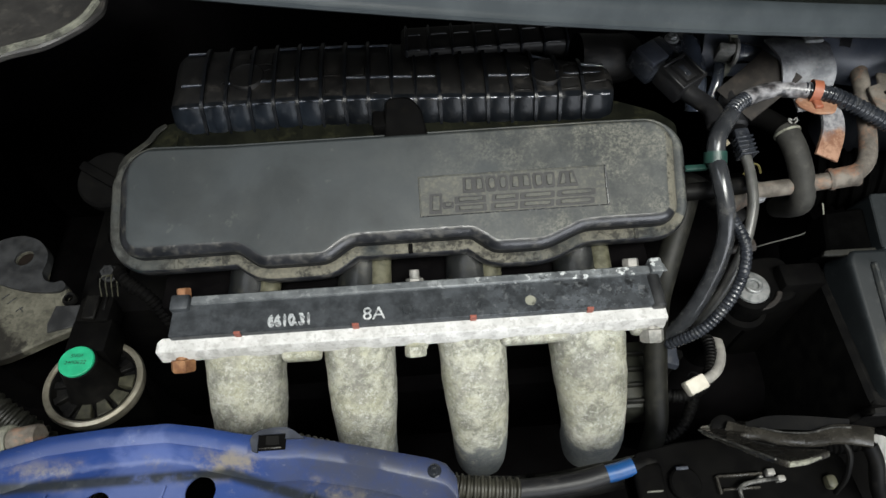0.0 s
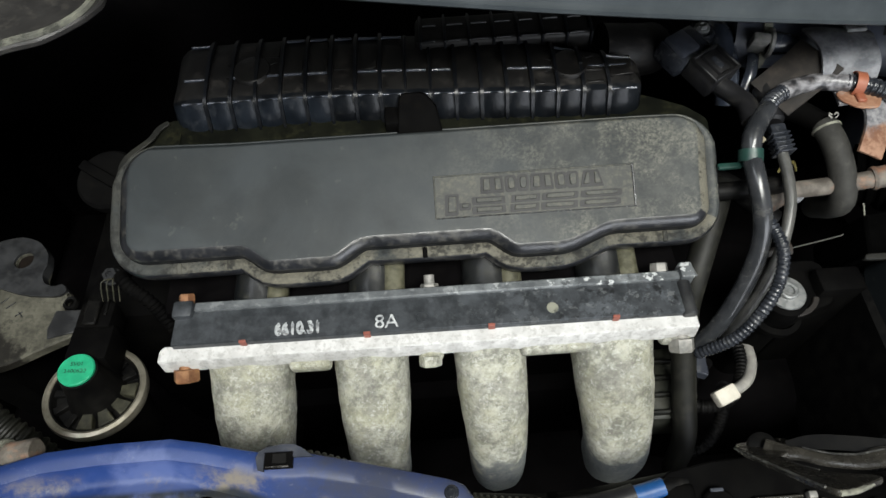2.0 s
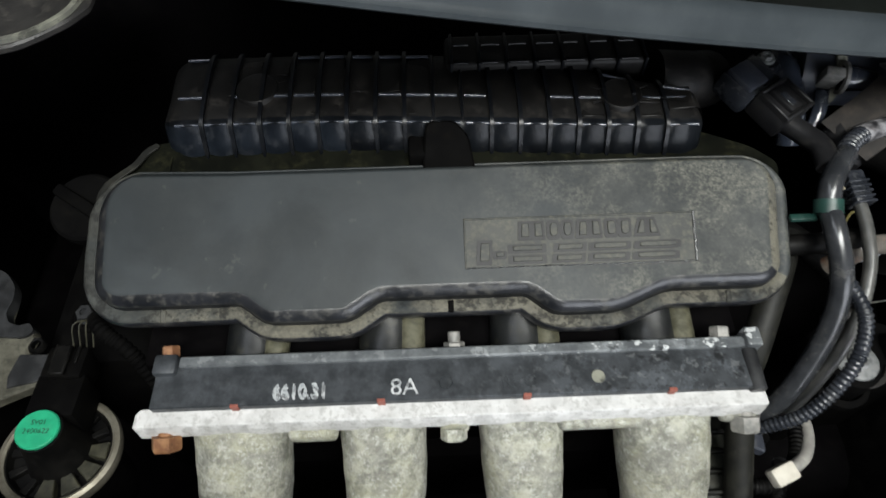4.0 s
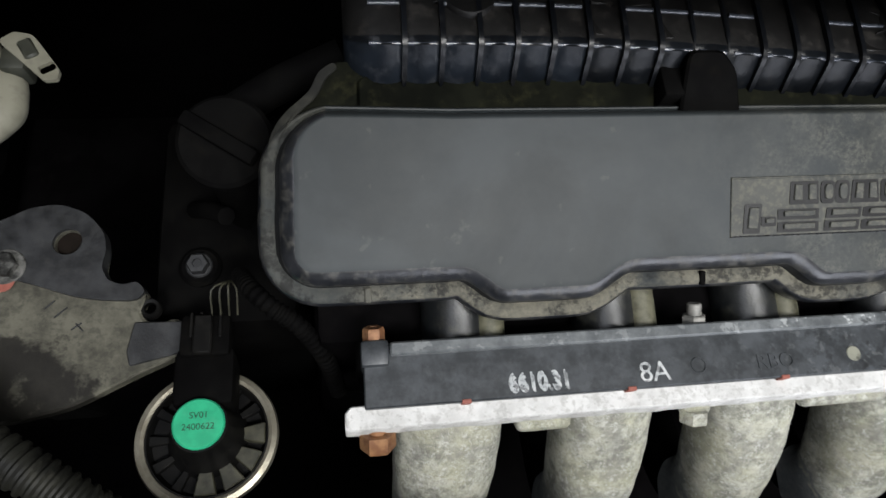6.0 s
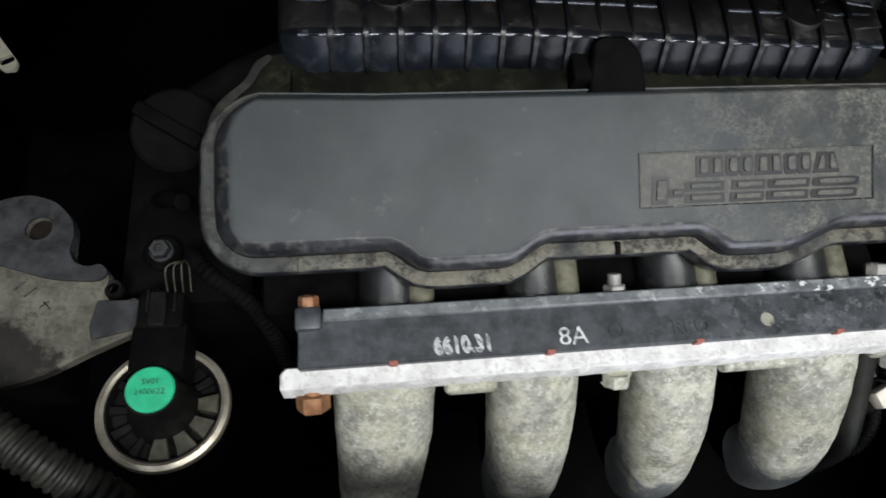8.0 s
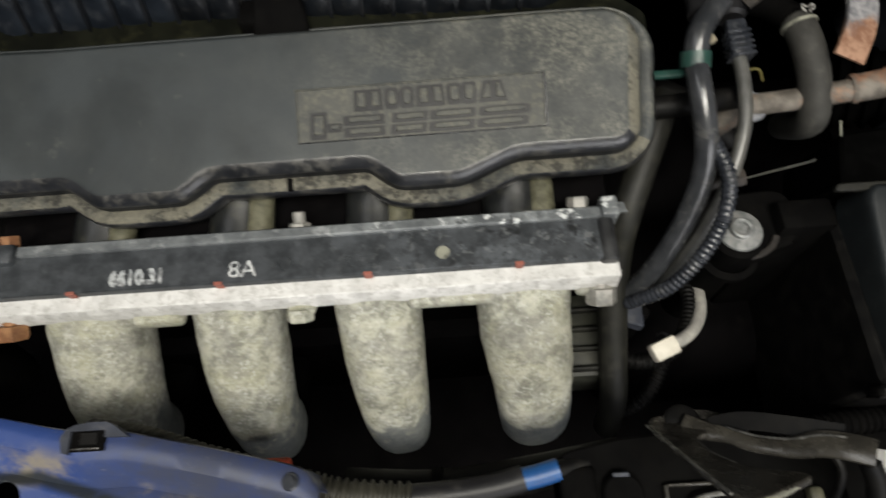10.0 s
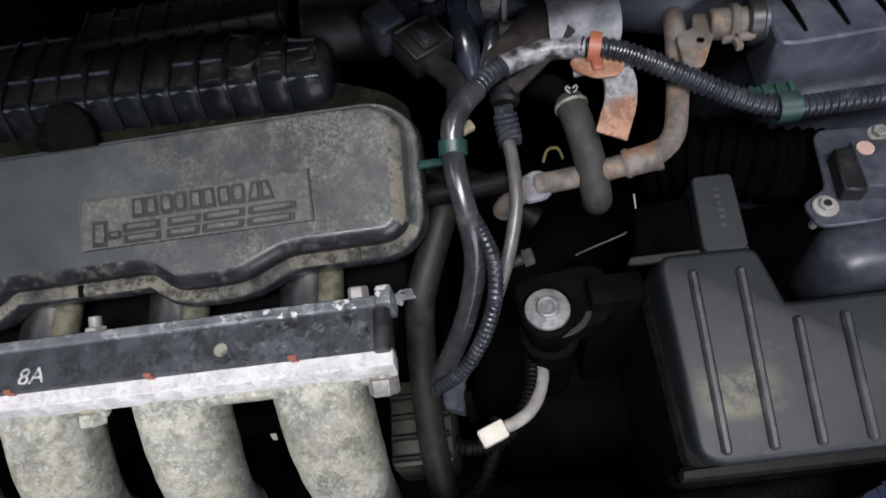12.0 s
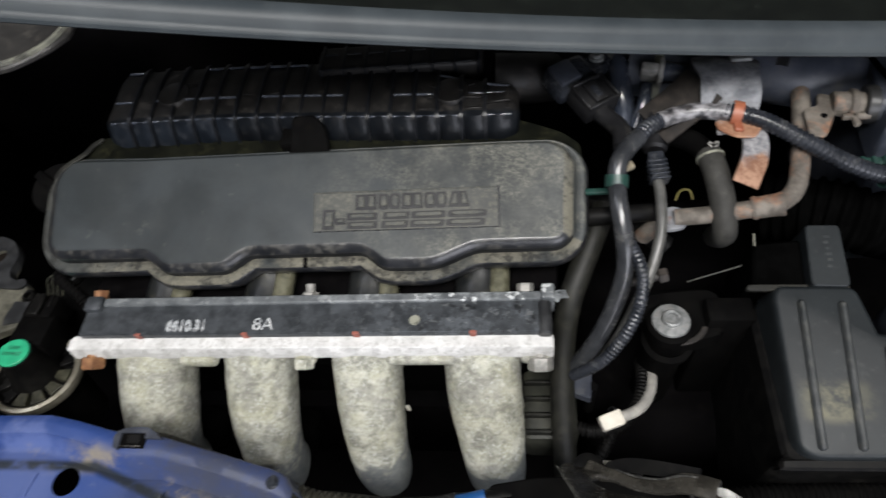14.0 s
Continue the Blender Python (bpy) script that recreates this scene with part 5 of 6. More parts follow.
lever = part("slide_lever", plate(outline, -0.0016, 0.0016, 0.0006, m=LEVER), M_OILED, latch, "greasy forked lever standing up")
part("pivot_washer", disc(0.0085, 0.0022, 0.0006, 26, LEVER @ pose(-0.002, 0.031, 0.0012)), M_OILED, lever)


def on_lever(points, h=0.0):
    return [tuple(LEVER @ Vector((a, b, h))) for a, b in points]


# Pale tubes along the edges: wear, with the lit line painted in.
part("bright_edge", tube(on_lever([(0.0835, 0.003), (0.0815, 0.0125), (0.0745, 0.0240), (0.0665, 0.0365)]), 0.0014, 8), M_CAST, lever, "worn steel edge with its lit line in the colour")
part("bright_edge", tube(on_lever([(0.0265, 0.0135), (0.040, 0.0125), (0.0520, 0.0165)], 0.0012), 0.0007, 8), M_WORN, lever, "worn steel edge with its lit line in the colour")
part("bright_edge", tube(on_lever([(0.004, -0.0005), (0.040, -0.0003), (0.078, 0.0002)], 0.0012), 0.0006, 8), M_WORN, lever, "worn steel edge with its lit line in the colour")
def rail_section(i, s):
    w = 0.0046 - 0.0012 * ease(0.0, 0.02, s) + 0.0020 * ease(0.035, 0.06, s)
    return [(-w, -0.0012), (-w * 0.6, -0.0021), (w * 0.6, -0.0021), (w, -0.0012), (w, 0.0010), (w * 0.6, 0.0020), (-w * 0.6, 0.0020), (-w, 0.0010)]


rail_line = [(0.188, -0.0850, 0.7965), (0.195, -0.0893, 0.801), (0.203, -0.0925, 0.806), (0.212, -0.0978, 0.813), (0.223, -0.1008, 0.820), (0.232, -0.1006, 0.827), (0.239, -0.1028, 0.833), (0.247, -0.1065, 0.838)]
rail = part("rail", sweep(smooth_path(rail_line, 0.003), rail_section), M_OILED, latch, "bent black rail")
# The rail's highlight drawn as a pale tube, with some wear.
part("bright_edge", tube([(x, y + 0.0034, z + 0.0018) for x, y, z in rail_line[2:7]], 0.0006, 8), M_WORN, rail, "worn steel edge with its lit line in the colour")
part("rail_back", strip([(0.199, -0.0875, 0.8005), (0.210, -0.0870, 0.8085), (0.224, -0.0910, 0.818), (0.242, -0.0975, 0.829)], 0.008, 0.0024), M_GREASE, latch)
part("spring_hook", tube([(0.236, -0.105, 0.828), (0.2380, -0.112, 0.826), (0.2395, -0.121, 0.812), (0.240, -0.126, 0.795)], 0.0016, 8), M_GREASE, latch)
part("pivot", disc(0.0060, 0.006, 0.001, 20, pose(0.2540, -0.1185, 0.770)), M_OLIVE, latch)
part("pivot", revolve([(0, 0), (0.0085, 0), (0.0085, 0.003), (0.0070, 0.0042), (0, 0.0045)], 24, pose(0.189, -0.0840, 0.790)), M_GREASE, latch)
part("shaft", disc(0.0095, 0.020, 0.0012, 26, pose(0.1565, -0.1140, 0.7720)), M_DEEP, latch)
# Bright patch: a glint on the shaft set as colour.
part("glint_patch", rbox((0.1525, -0.1065, 0.7915), (0.1600, -0.1045, 0.7926), 0.0004, 1), M_SENSOR, latch)
for lo, hi in (((0.1770, -0.1120, 0.7865), (0.2040, -0.1105, 0.7905)), ((0.1755, -0.1215, 0.7865), (0.1772, -0.1110, 0.7905)), ((0.1785, -0.1195, 0.7860), (0.2010, -0.1180, 0.7890))):
    part("cage_bar", rbox(lo, hi, 0.0005, 1), M_OILED, latch, "scuffed grey cage bar")
part("scrap_edge", rbox((0.1330, -0.1175, 0.7865), (0.1430, -0.1165, 0.7900), 0.0004, 1), M_CAST, latch)
part("hook_wire", tube([(0.1880, -0.1300, 0.790), (0.1865, -0.1210, 0.7925), (0.1900, -0.1175, 0.7930), (0.2000, -0.1160, 0.7930), (0.2100, -0.1155, 0.7925)], 0.0012, 8), M_WORN, latch, "thin worn wire hook")
# Added bright chips that stand in for glints among the parts.
for x, y, a, b in ((0.2090, -0.1110, 0.0050, 0.0040), (0.2140, -0.1150, 0.0048, 0.0036), (0.2020, -0.1135, 0.0030, 0.0016)):
    part("glint_chip", rbox((x - a / 2, y - b / 2, 0.7855), (x + a / 2, y + b / 2, 0.7915), 0.0010, 2), M_STUD, latch, "small grey chip in place of a glint")
part("grease_lump", rbox((0.2395, -0.1230, 0.7855), (0.2460, -0.1150, 0.7925), 0.0022, 2), M_MUDDY, latch, "olive lump of old grease")
for x0, y0, x1, y1, z in ((0.128, -0.135, 0.146, -0.100, 0.7885), (0.168, -0.150, 0.200, -0.124, 0.786)):
    part("housing_block", rbox((x0, y0, 0.765), (x1, y1, z), 0.003, 3), M_DEEP, latch)
guard = thing("latch_guard", "pale streaked sheet guard beside the latch", "cover", (0.28, -0.12, 0.75))
left_edge = smooth_path([(0.2434, -0.1056, 0.838), (0.2506, -0.112, 0.834), (0.2540, -0.124, 0.822), (0.2634, -0.1338, 0.805), (0.270, -0.148, 0.775)], 0.002)
right_edge = smooth_path([(0.2480, -0.1050, 0.839), (0.2545, -0.1072, 0.838), (0.2724, -0.1186, 0.832), (0.2841, -0.127, 0.822), (0.295, -0.1368, 0.805), (0.304, -0.152, 0.775)], 0.002)
bm = bmesh.new()
rows = []
for i in range(25):
    a, b = left_edge[int(i / 24 * (len(left_edge) - 1))], right_edge[int(i / 24 * (len(right_edge) - 1))]
    rows.append([bm.verts.new(a.lerp(b, q / 8) + Vector((0, 0.002, 0.004)) * math.sin(math.pi * q / 8) * ease(0, 8, i)) for q in range(9)])
for a, b in zip(rows, rows[1:]):
    for q in range(8):
        bm.faces.new((a[q], a[q + 1], b[q + 1], b[q]))
bmesh.ops.solidify(bm, geom=bm.faces[:], thickness=0.0018)
part("shell", bm, M_GUARD, guard)
part("inner_edge", tube([(0.2455, -0.1085, 0.834), (0.2500, -0.1165, 0.827), (0.2530, -0.1270, 0.815), (0.2620, -0.1370, 0.797), (0.268, -0.150, 0.770)], 0.0042, 10), M_GREASE, guard, "black inner edge")
part("support", rbox((0.262, -0.150, 0.690), (0.290, -0.130, 0.790), 0.004), M_DEEP, guard)
beam = thing("front_beam", "black ribbed plastic beam across the front", "beam", (0.38, -0.09, 0.65))
part("beam", rbox((0.265, -0.125, 0.655), (0.62, -0.078, 0.700), 0.006, 2), M_DEEP, beam)
part("ribbed_hose", corrugated([(0.255, -0.084, 0.705), (0.32, -0.0775, 0.706), (0.40, -0.0745, 0.706), (0.50, -0.075, 0.703)], 0.0080, 0.0045, 0.0013, 16), M_DEEP, beam, "ribbed black hose on the beam")
wing = thing("wing_panel", "blue painted inner wing corner of the body", "body panel", (0.45, -0.11, 0.66))
part("corner", plate(rounded([(0.383, -0.112), (0.392, -0.088), (0.412, -0.078), (0.60, -0.09), (0.60, -0.25), (0.40, -0.25)], 5, 0.25), 0.715, 0.755, 0.006), M_BLUE, wing)
part("lower_ledge", rbox((0.285, -0.26, 0.66), (0.60, -0.128, 0.690), 0.006, 2), M_BLUE, wing)

# ---- hoses and cables beside the engine ----
loom = thing("main_loom", "grey corrugated wiring loom with worn silver tape", "cable", (0.30, 0.12, 0.78))
part("lower_sleeve", tube([(0.185, 0.000, 0.735), (0.200, 0.007, 0.760), (0.214, 0.024, 0.785), (0.2215, 0.041, 0.807), (0.2205, 0.056, 0.826), (0.2175, 0.076, 0.839), (0.2175, 0.092, 0.842)], 0.0062), M_SLEEVE, loom)
part("bend_sleeve", tube([(0.2175, 0.090, 0.842), (0.219, 0.100, 0.849), (0.226, 0.111, 0.852), (0.234, 0.120, 0.852)], 0.0064), M_SLEEVE, loom, "glossy taped bend")
part("conduit", corrugated([(0.232, 0.118, 0.852), (0.241, 0.129, 0.851), (0.252, 0.137, 0.850)], 0.0058, 0.0034, 0.0008), M_LOOM, loom)
part("taped_run", tube([(0.250, 0.136, 0.850), (0.264, 0.1415, 0.850), (0.280, 0.1425, 0.851), (0.296, 0.138, 0.852)], 0.0060), M_TAPE, loom, "frayed silver tape")
part("conduit", corrugated([(0.294, 0.139, 0.852), (0.308, 0.1335, 0.853), (0.325, 0.126, 0.849), (0.345, 0.1165, 0.842), (0.370, 0.105, 0.833), (0.396, 0.098, 0.827), (0.43, 0.0975, 0.826), (0.47, 0.098, 0.824), (0.53, 0.10, 0.815)], 0.0062, 0.0036, 0.0009), M_LOOM, loom)
clip = thing("loom_clip", "dark green plastic loom clip", "clip", (0.217, 0.092, 0.84), group="loom clips")
part("band", revolve([(0.0072, -0.004), (0.0078, -0.004), (0.0078, 0.004), (0.0072, 0.004), (0.0072, -0.004)], 24, along((0.2175, 0.090, 0.8418), (0.2180, 0.096, 0.8455))), M_GREENCLIP, clip)
part("arm", rbox((0.197, 0.085, 0.834), (0.213, 0.0895, 0.837), 0.001), M_GREENCLIP, clip)
clip = thing("loom_clip", "dark green plastic clip on a toothed bracket", "clip", (0.396, 0.098, 0.826), group="loom clips")
part("band", revolve([(0.0074, -0.0055), (0.0082, -0.0055), (0.0082, 0.0055), (0.0074, 0.0055), (0.0074, -0.0055)], 24, along((0.396, 0.098, 0.827), (0.43, 0.0975, 0.826))), M_GREENCLIP, clip)
part("bracket", rbox((0.380, 0.106, 0.825), (0.406, 0.114, 0.8285), 0.001), M_GREENCLIP, clip)
for k in range(4):
    part("tooth", rbox((0.380 + 0.007 * k, 0.1045, 0.8265), (0.3830 + 0.007 * k, 0.1135, 0.8305), 0.0006, 1), M_GREENCLIP, clip)
solo("thin_loom", corrugated([(0.2215, 0.062, 0.823), (0.2265, 0.050, 0.820), (0.231, 0.034, 0.815), (0.229, 0.018, 0.803), (0.220, 0.004, 0.786), (0.205, -0.006, 0.765), (0.187, -0.006, 0.742)], 0.0043, 0.0030, 0.0006),
     M_LOOM, "thin black corrugated loom curving downwards", "cable")
conn = thing("sensor_plug", "ribbed grey sensor plug on its cable", "connector", (0.248, 0.11, 0.82))
part("body", rbox((-0.0055, -0.011, -0.005), (0.0055, 0.010, 0.005), 0.0015, 2, pose(0.2480, 0.112, 0.830, 12, 0, 4)), M_LOOM, conn)
for k in range(5):
    part("grip_ridge", rbox((-0.0066, -0.012 + 0.0034 * k, -0.005), (0.0066, -0.0103 + 0.0034 * k, 0.0060), 0.0005, 1, pose(0.2480, 0.112, 0.830, 12, 0, 4)), M_LOOM, conn)
part("cable", tube([(0.2478, 0.101, 0.828), (0.2485, 0.085, 0.823), (0.247, 0.066, 0.815), (0.2400, 0.045, 0.803), (0.2300, 0.027, 0.788), (0.218, 0.012, 0.765), (0.203, 0.0, 0.742)], 0.0038), M_GREYCABLE, conn)
part("sensor", disc(0.009, 0.03, 0.002, 20, along((0.249, 0.128, 0.828), (0.252, 0.16, 0.835))), M_BLACK, conn)
dip = thing("breather_hose", "dull grey rubber hose dropping beside the manifold", "hose", (0.18, 0.0, 0.62))
part("hose", tube([(0.214, 0.098, 0.803), (0.205, 0.078, 0.798), (0.193, 0.052, 0.786), (0.1862, 0.036, 0.776), (0.1825, 0.022, 0.758), (0.1805, 0.0, 0.738), (0.180, -0.028, 0.715), (0.1815, -0.052, 0.688), (0.184, -0.062, 0.64)], 0.0088, 18), M_DRAIN, dip)
part("paint_dot", disc(0.0022, 0.0012, 0.0004, 14, along((0.1850, 0.0300, 0.7742), (0.185, 0.010, 0.80))), M_WHITE, dip, "white paint dot")
part("bracket", strip([(0.175, 0.030, 0.788), (0.178, 0.034, 0.790), (0.192, 0.040, 0.778)], 0.006, 0.0015), M_FLANGE_TOP, dip)

# hidden pipes under the cover's end
for pts, r in ((((0.19, 0.085, 0.81), (0.215, 0.082, 0.815), (0.25, 0.088, 0.81)), 0.0065), (((0.195, 0.11, 0.80), (0.225, 0.105, 0.79), (0.26, 0.085, 0.77)), 0.008)):
    solo("coolant_pipe", tube(pts, r), M_GREASE, "black coolant pipe beside the cylinder head", "pipe")
bolt("bracket_bolt", (0.2480, 0.050, 0.785), (0.9, 0.1, 0.2), 0.0055, "brown stained bolt on a pipe bracket", M_DARKBROWN)

# ---- mount bolt ----
stay = thing("gearbox_mount", "black gearbox mount with a bright washered bolt", "mount", (0.26, 0.03, 0.62))
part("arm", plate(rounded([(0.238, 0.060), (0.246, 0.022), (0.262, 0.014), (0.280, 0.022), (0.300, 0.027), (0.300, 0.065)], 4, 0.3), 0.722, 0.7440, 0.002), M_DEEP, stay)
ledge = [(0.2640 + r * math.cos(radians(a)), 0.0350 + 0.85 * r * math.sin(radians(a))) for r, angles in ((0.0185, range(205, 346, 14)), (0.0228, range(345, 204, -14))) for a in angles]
part("ledge", plate(ledge, 0.7435, 0.7462, 0.0006), M_DARKBROWN, stay, "brown stained steel ledge")
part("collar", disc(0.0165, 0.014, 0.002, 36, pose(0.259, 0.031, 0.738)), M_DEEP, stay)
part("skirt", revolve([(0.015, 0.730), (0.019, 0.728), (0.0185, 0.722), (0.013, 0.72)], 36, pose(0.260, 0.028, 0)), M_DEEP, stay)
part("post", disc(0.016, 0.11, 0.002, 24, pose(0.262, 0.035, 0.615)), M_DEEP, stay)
b = thing("mount_bolt", "bright zinc mount bolt with a wide washer", "bolt", (0.259, 0.0315, 0.752))
part("washer", revolve([(0, 0), (0.0128, 0), (0.0136, 0.0008), (0.0132, 0.0022), (0.009, 0.0028), (0, 0.0028)], 44, pose(0.259, 0.0315, 0.752)), M_ZINC, b)
part("head", revolve([(0, 0.0025), (0.0066, 0.0025), (0.0068, 0.0058), (0.0058, 0.0066), (0.0040, 0.0062), (0.0036, 0.0045), (0, 0.0045)], 30, pose(0.259, 0.0315, 0.752)), M_ZINC, b)

# ---- low loom with the white plug ----
low = thing("low_loom", "black corrugated loom low beside the gearbox", "cable", (0.23, -0.01, 0.62))
part("conduit", corrugated([(0.190, -0.026, 0.690), (0.203, -0.030, 0.692), (0.220, -0.026, 0.690), (0.236, -0.012, 0.686), (0.2445, 0.006, 0.682), (0.248, 0.024, 0.676), (0.25, 0.04, 0.66)], 0.0056, 0.0034, 0.0009), M_GREASE, low)
part("conduit", corrugated([(0.219, -0.027, 0.688), (0.211, -0.042, 0.686), (0.200, -0.054, 0.68), (0.18, -0.06, 0.67)], 0.0050, 0.0032, 0.0008), M_GREASE, low)
lead = thing("white_lead", "pale grey lead with an ivory plug", "connector", (0.23, -0.01, 0.66))
part("lead", tube([(0.253, 0.032, 0.672), (0.2545, 0.020, 0.679), (0.2505, 0.004, 0.685), (0.2415, -0.010, 0.690), (0.230, -0.018, 0.695), (0.222, -0.021, 0.698)], 0.0043, 12), M_WIRE, lead)
part("plug", rbox((-0.009, -0.006, -0.005), (0.009, 0.006, 0.005), 0.0018, 2, pose(0.2165, -0.0245, 0.7000, 10, 0, 22)), M_WHITE, lead, "ivory plastic plug")
part("tie", revolve([(0.0068, -0.001), (0.0074, -0.001), (0.0074, 0.0012), (0.0068, 0.0012), (0.0068, -0.001)], 20, along((0.220, -0.019, 0.695), (0.24, -0.008, 0.69))), M_BLACK, lead)
tag = thing("metal_tag", "grey stamped metal tag behind the hose", "bracket", (0.2, -0.005, 0.70))
part("tag", plate(rounded([(0.188, -0.009), (0.189, 0.010), (0.2035, 0.0085), (0.2015, -0.0145)], 3, 0.12), 0.708, 0.7185, 0.0010), M_SENSOR, tag)
part("stem", disc(0.004, 0.05, 0.001, 12, pose(0.203, -0.004, 0.668)), M_DEEP, tag)
solo("brass_union", tube([(0.182, 0.014, 0.716), (0.187, 0.0185, 0.720), (0.193, 0.019, 0.718)], 0.0040), M_YELLOW, "small yellowed plastic union behind the hose", "pipe fitting")
strut = thing("starter_body", "grimy grey finned casting below the flange end", "casting", (0.165, -0.02, 0.66))
part("body", rbox((0.150, -0.040, 0.655), (0.192, 0.018, 0.700), 0.006, 2), M_OLIVE, strut)
for k in range(4):
    part("fin", rbox((0.152, -0.036 + 0.013 * k, 0.698), (0.190, -0.0335 + 0.013 * k, 0.706), 0.0008, 1), M_DRAIN, strut)

# ---- rusty pipework and brackets ----
duct = thing("throttle_pipe", "dark blue-grey plastic pipe across the rear", "pipe", (0.31, 0.19, 0.80))
part("pipe", tube([(0.240, 0.209, 0.837), (0.26, 0.205, 0.838), (0.31, 0.200, 0.838), (0.36, 0.185, 0.838), (0.40, 0.19, 0.83)], 0.022, 22), M_FILTER, duct)
part("band", revolve([(0.0222, -0.004), (0.0234, -0.004), (0.0234, 0.004), (0.0222, 0.004), (0.0222, -0.004)], 30, along((0.3425, 0.1915, 0.8382), (0.36, 0.185, 0.838))), M_BLACK, duct)
part("band", revolve([(0.0222, -0.003), (0.0240, -0.003), (0.0240, 0.003), (0.0222, 0.003), (0.0222, -0.003)], 30, along((0.258, 0.2055, 0.838), (0.31, 0.200, 0.838))), M_CAST, duct)
shield = thing("heat_shield", "weathered grey sheet heat shield with rust", "shield", (0.297, 0.16, 0.82))
path = [(0.2985, 0.186, 0.858), (0.298, 0.176, 0.864), (0.2975, 0.163, 0.865), (0.297, 0.150, 0.861), (0.297, 0.140, 0.850)]
rail_path = smooth_path(path, 0.003)
part("sheet", sweep(rail_path, lambda i, s: [(q * (0.0205 + 0.0015 * math.sin(9.0 * i / len(rail_path)) - 0.004 * ease(0.55, 1.0, i / len(rail_path))), h + 0.0012 * math.sin(q * 2.6 + 0.4 * i)) for q, h in [(-1 + k / 4, -0.0009) for k in range(9)] + [(1 - k / 4, 0.0009) for k in range(9)]]), M_RUSTGREY, shield)
# The sheet's shadow is put into its dark brown colour.
part("side_sheet", strip([(0.282, 0.160, 0.860), (0.268, 0.152, 0.850), (0.248, 0.142, 0.838)], 0.036, 0.0015), M_DARKBROWN, shield, "brown side sheet with shadow in its colour")
part("tab", rbox((0.300, 0.172, 0.866), (0.314, 0.186, 0.869), 0.0008, 1), M_ZINC, shield)
hook = thing("rusty_bracket", "curved flat steel bracket with orange rust", "bracket", (0.31, 0.12, 0.80))
part("hook", strip([(0.288, 0.134, 0.8455), (0.297, 0.133, 0.8470), (0.3065, 0.129, 0.8470), (0.3110, 0.120, 0.8440), (0.3095, 0.108, 0.8390), (0.3050, 0.098, 0.8345), (0.3020, 0.092, 0.8310)], 0.0175, 0.0022), M_HOOK, hook)
part("pad", plate(rounded([(0.286, 0.134), (0.2875, 0.126), (0.297, 0.1185), (0.310, 0.1175), (0.317, 0.129), (0.305, 0.140)], 4, 0.3), 0.8475, 0.8495, 0.0006), M_RUST, hook, "orange rusted pad")
tie = thing("cable_tie", "orange plastic tie holding the loom", "cable tie", (0.3, 0.135, 0.84))
part("band", revolve([(0.0075, -0.0032), (0.0084, -0.0032), (0.0084, 0.0032), (0.0075, 0.0032), (0.0075, -0.0032)], 24, along((0.3005, 0.1370, 0.8523), (0.325, 0.130, 0.851))), M_ORANGE, tie)
part("tail", rbox((0.2970, 0.1225, 0.8490), (0.3030, 0.1310, 0.8520), 0.0008, 1), M_ORANGE, tie)
bh = thing("bypass_hose", "dull black rubber hose with a wire spring clamp", "hose", (0.29, 0.09, 0.76))
part("hose", tube([(0.2853, 0.1235, 0.827), (0.2860, 0.1195, 0.827), (0.2885, 0.106, 0.824), (0.2915, 0.089, 0.814), (0.2935, 0.0775, 0.800), (0.2968, 0.0850, 0.782), (0.300, 0.100, 0.760)], 0.0086, 20), M_HOSE, bh)
part("clamp", revolve([(0.0088, -0.0008), (0.0096, -0.0008), (0.0096, 0.0008), (0.0088, 0.0008), (0.0088, -0.0008)], 28, along((0.2858, 0.1205, 0.8272), (0.288, 0.106, 0.824))), M_CAST, bh)
for s in (-1, 1):
    part("clamp_loop", tube([(0.2860 + 0.001 * s, 0.1210, 0.8375), (0.2860 + 0.0031 * s, 0.1225, 0.8388), (0.2860 + 0.0026 * s, 0.1245, 0.8392), (0.2860 + 0.0006 * s, 0.1230, 0.8386)], 0.0005, 7), M_STUD, bh, "bright wire loop")
part("spigot", tube([(0.2855, 0.1245, 0.8265), (0.2825, 0.133, 0.824), (0.276, 0.143, 0.822), (0.262, 0.152, 0.820)], 0.0080), M_DEEP, bh)
rp = thing("rusty_pipe", "rusted steel coolant pipe with brackets", "pipe", (0.33, 0.10, 0.78))
part("pipe", tube([(0.352, 0.172, 0.842), (0.3505, 0.155, 0.838), (0.3465, 0.130, 0.832), (0.342, 0.110, 0.828), (0.3365, 0.093, 0.823), (0.325, 0.0845, 0.819), (0.308, 0.0835, 0.815), (0.285, 0.0860, 0.807), (0.262, 0.0885, 0.801)], 0.0062, 16), M_RUSTPIPE, rp)
part("collar", revolve([(0.006, -0.010), (0.0078, -0.010), (0.0084, -0.008), (0.0078, -0.006), (0.0075, 0.006), (0.0084, 0.008), (0.0078, 0.010), (0.006, 0.010)], 24, along((0.3185, 0.0838, 0.8175), (0.29, 0.0855, 0.809))), M_RUSTPIPE, rp)
part("end_flange", plate(rounded([(0.252, 0.078), (0.268, 0.080), (0.274, 0.094), (0.262, 0.100), (0.250, 0.094)], 3, 0.3), 0.797, 0.801, 0.0006), M_RUSTGREY, rp)
part("valve_tip", tube([(0.252, 0.083, 0.803), (0.245, 0.080, 0.800), (0.240, 0.081, 0.79)], 0.0062), M_RUSTPIPE, rp)
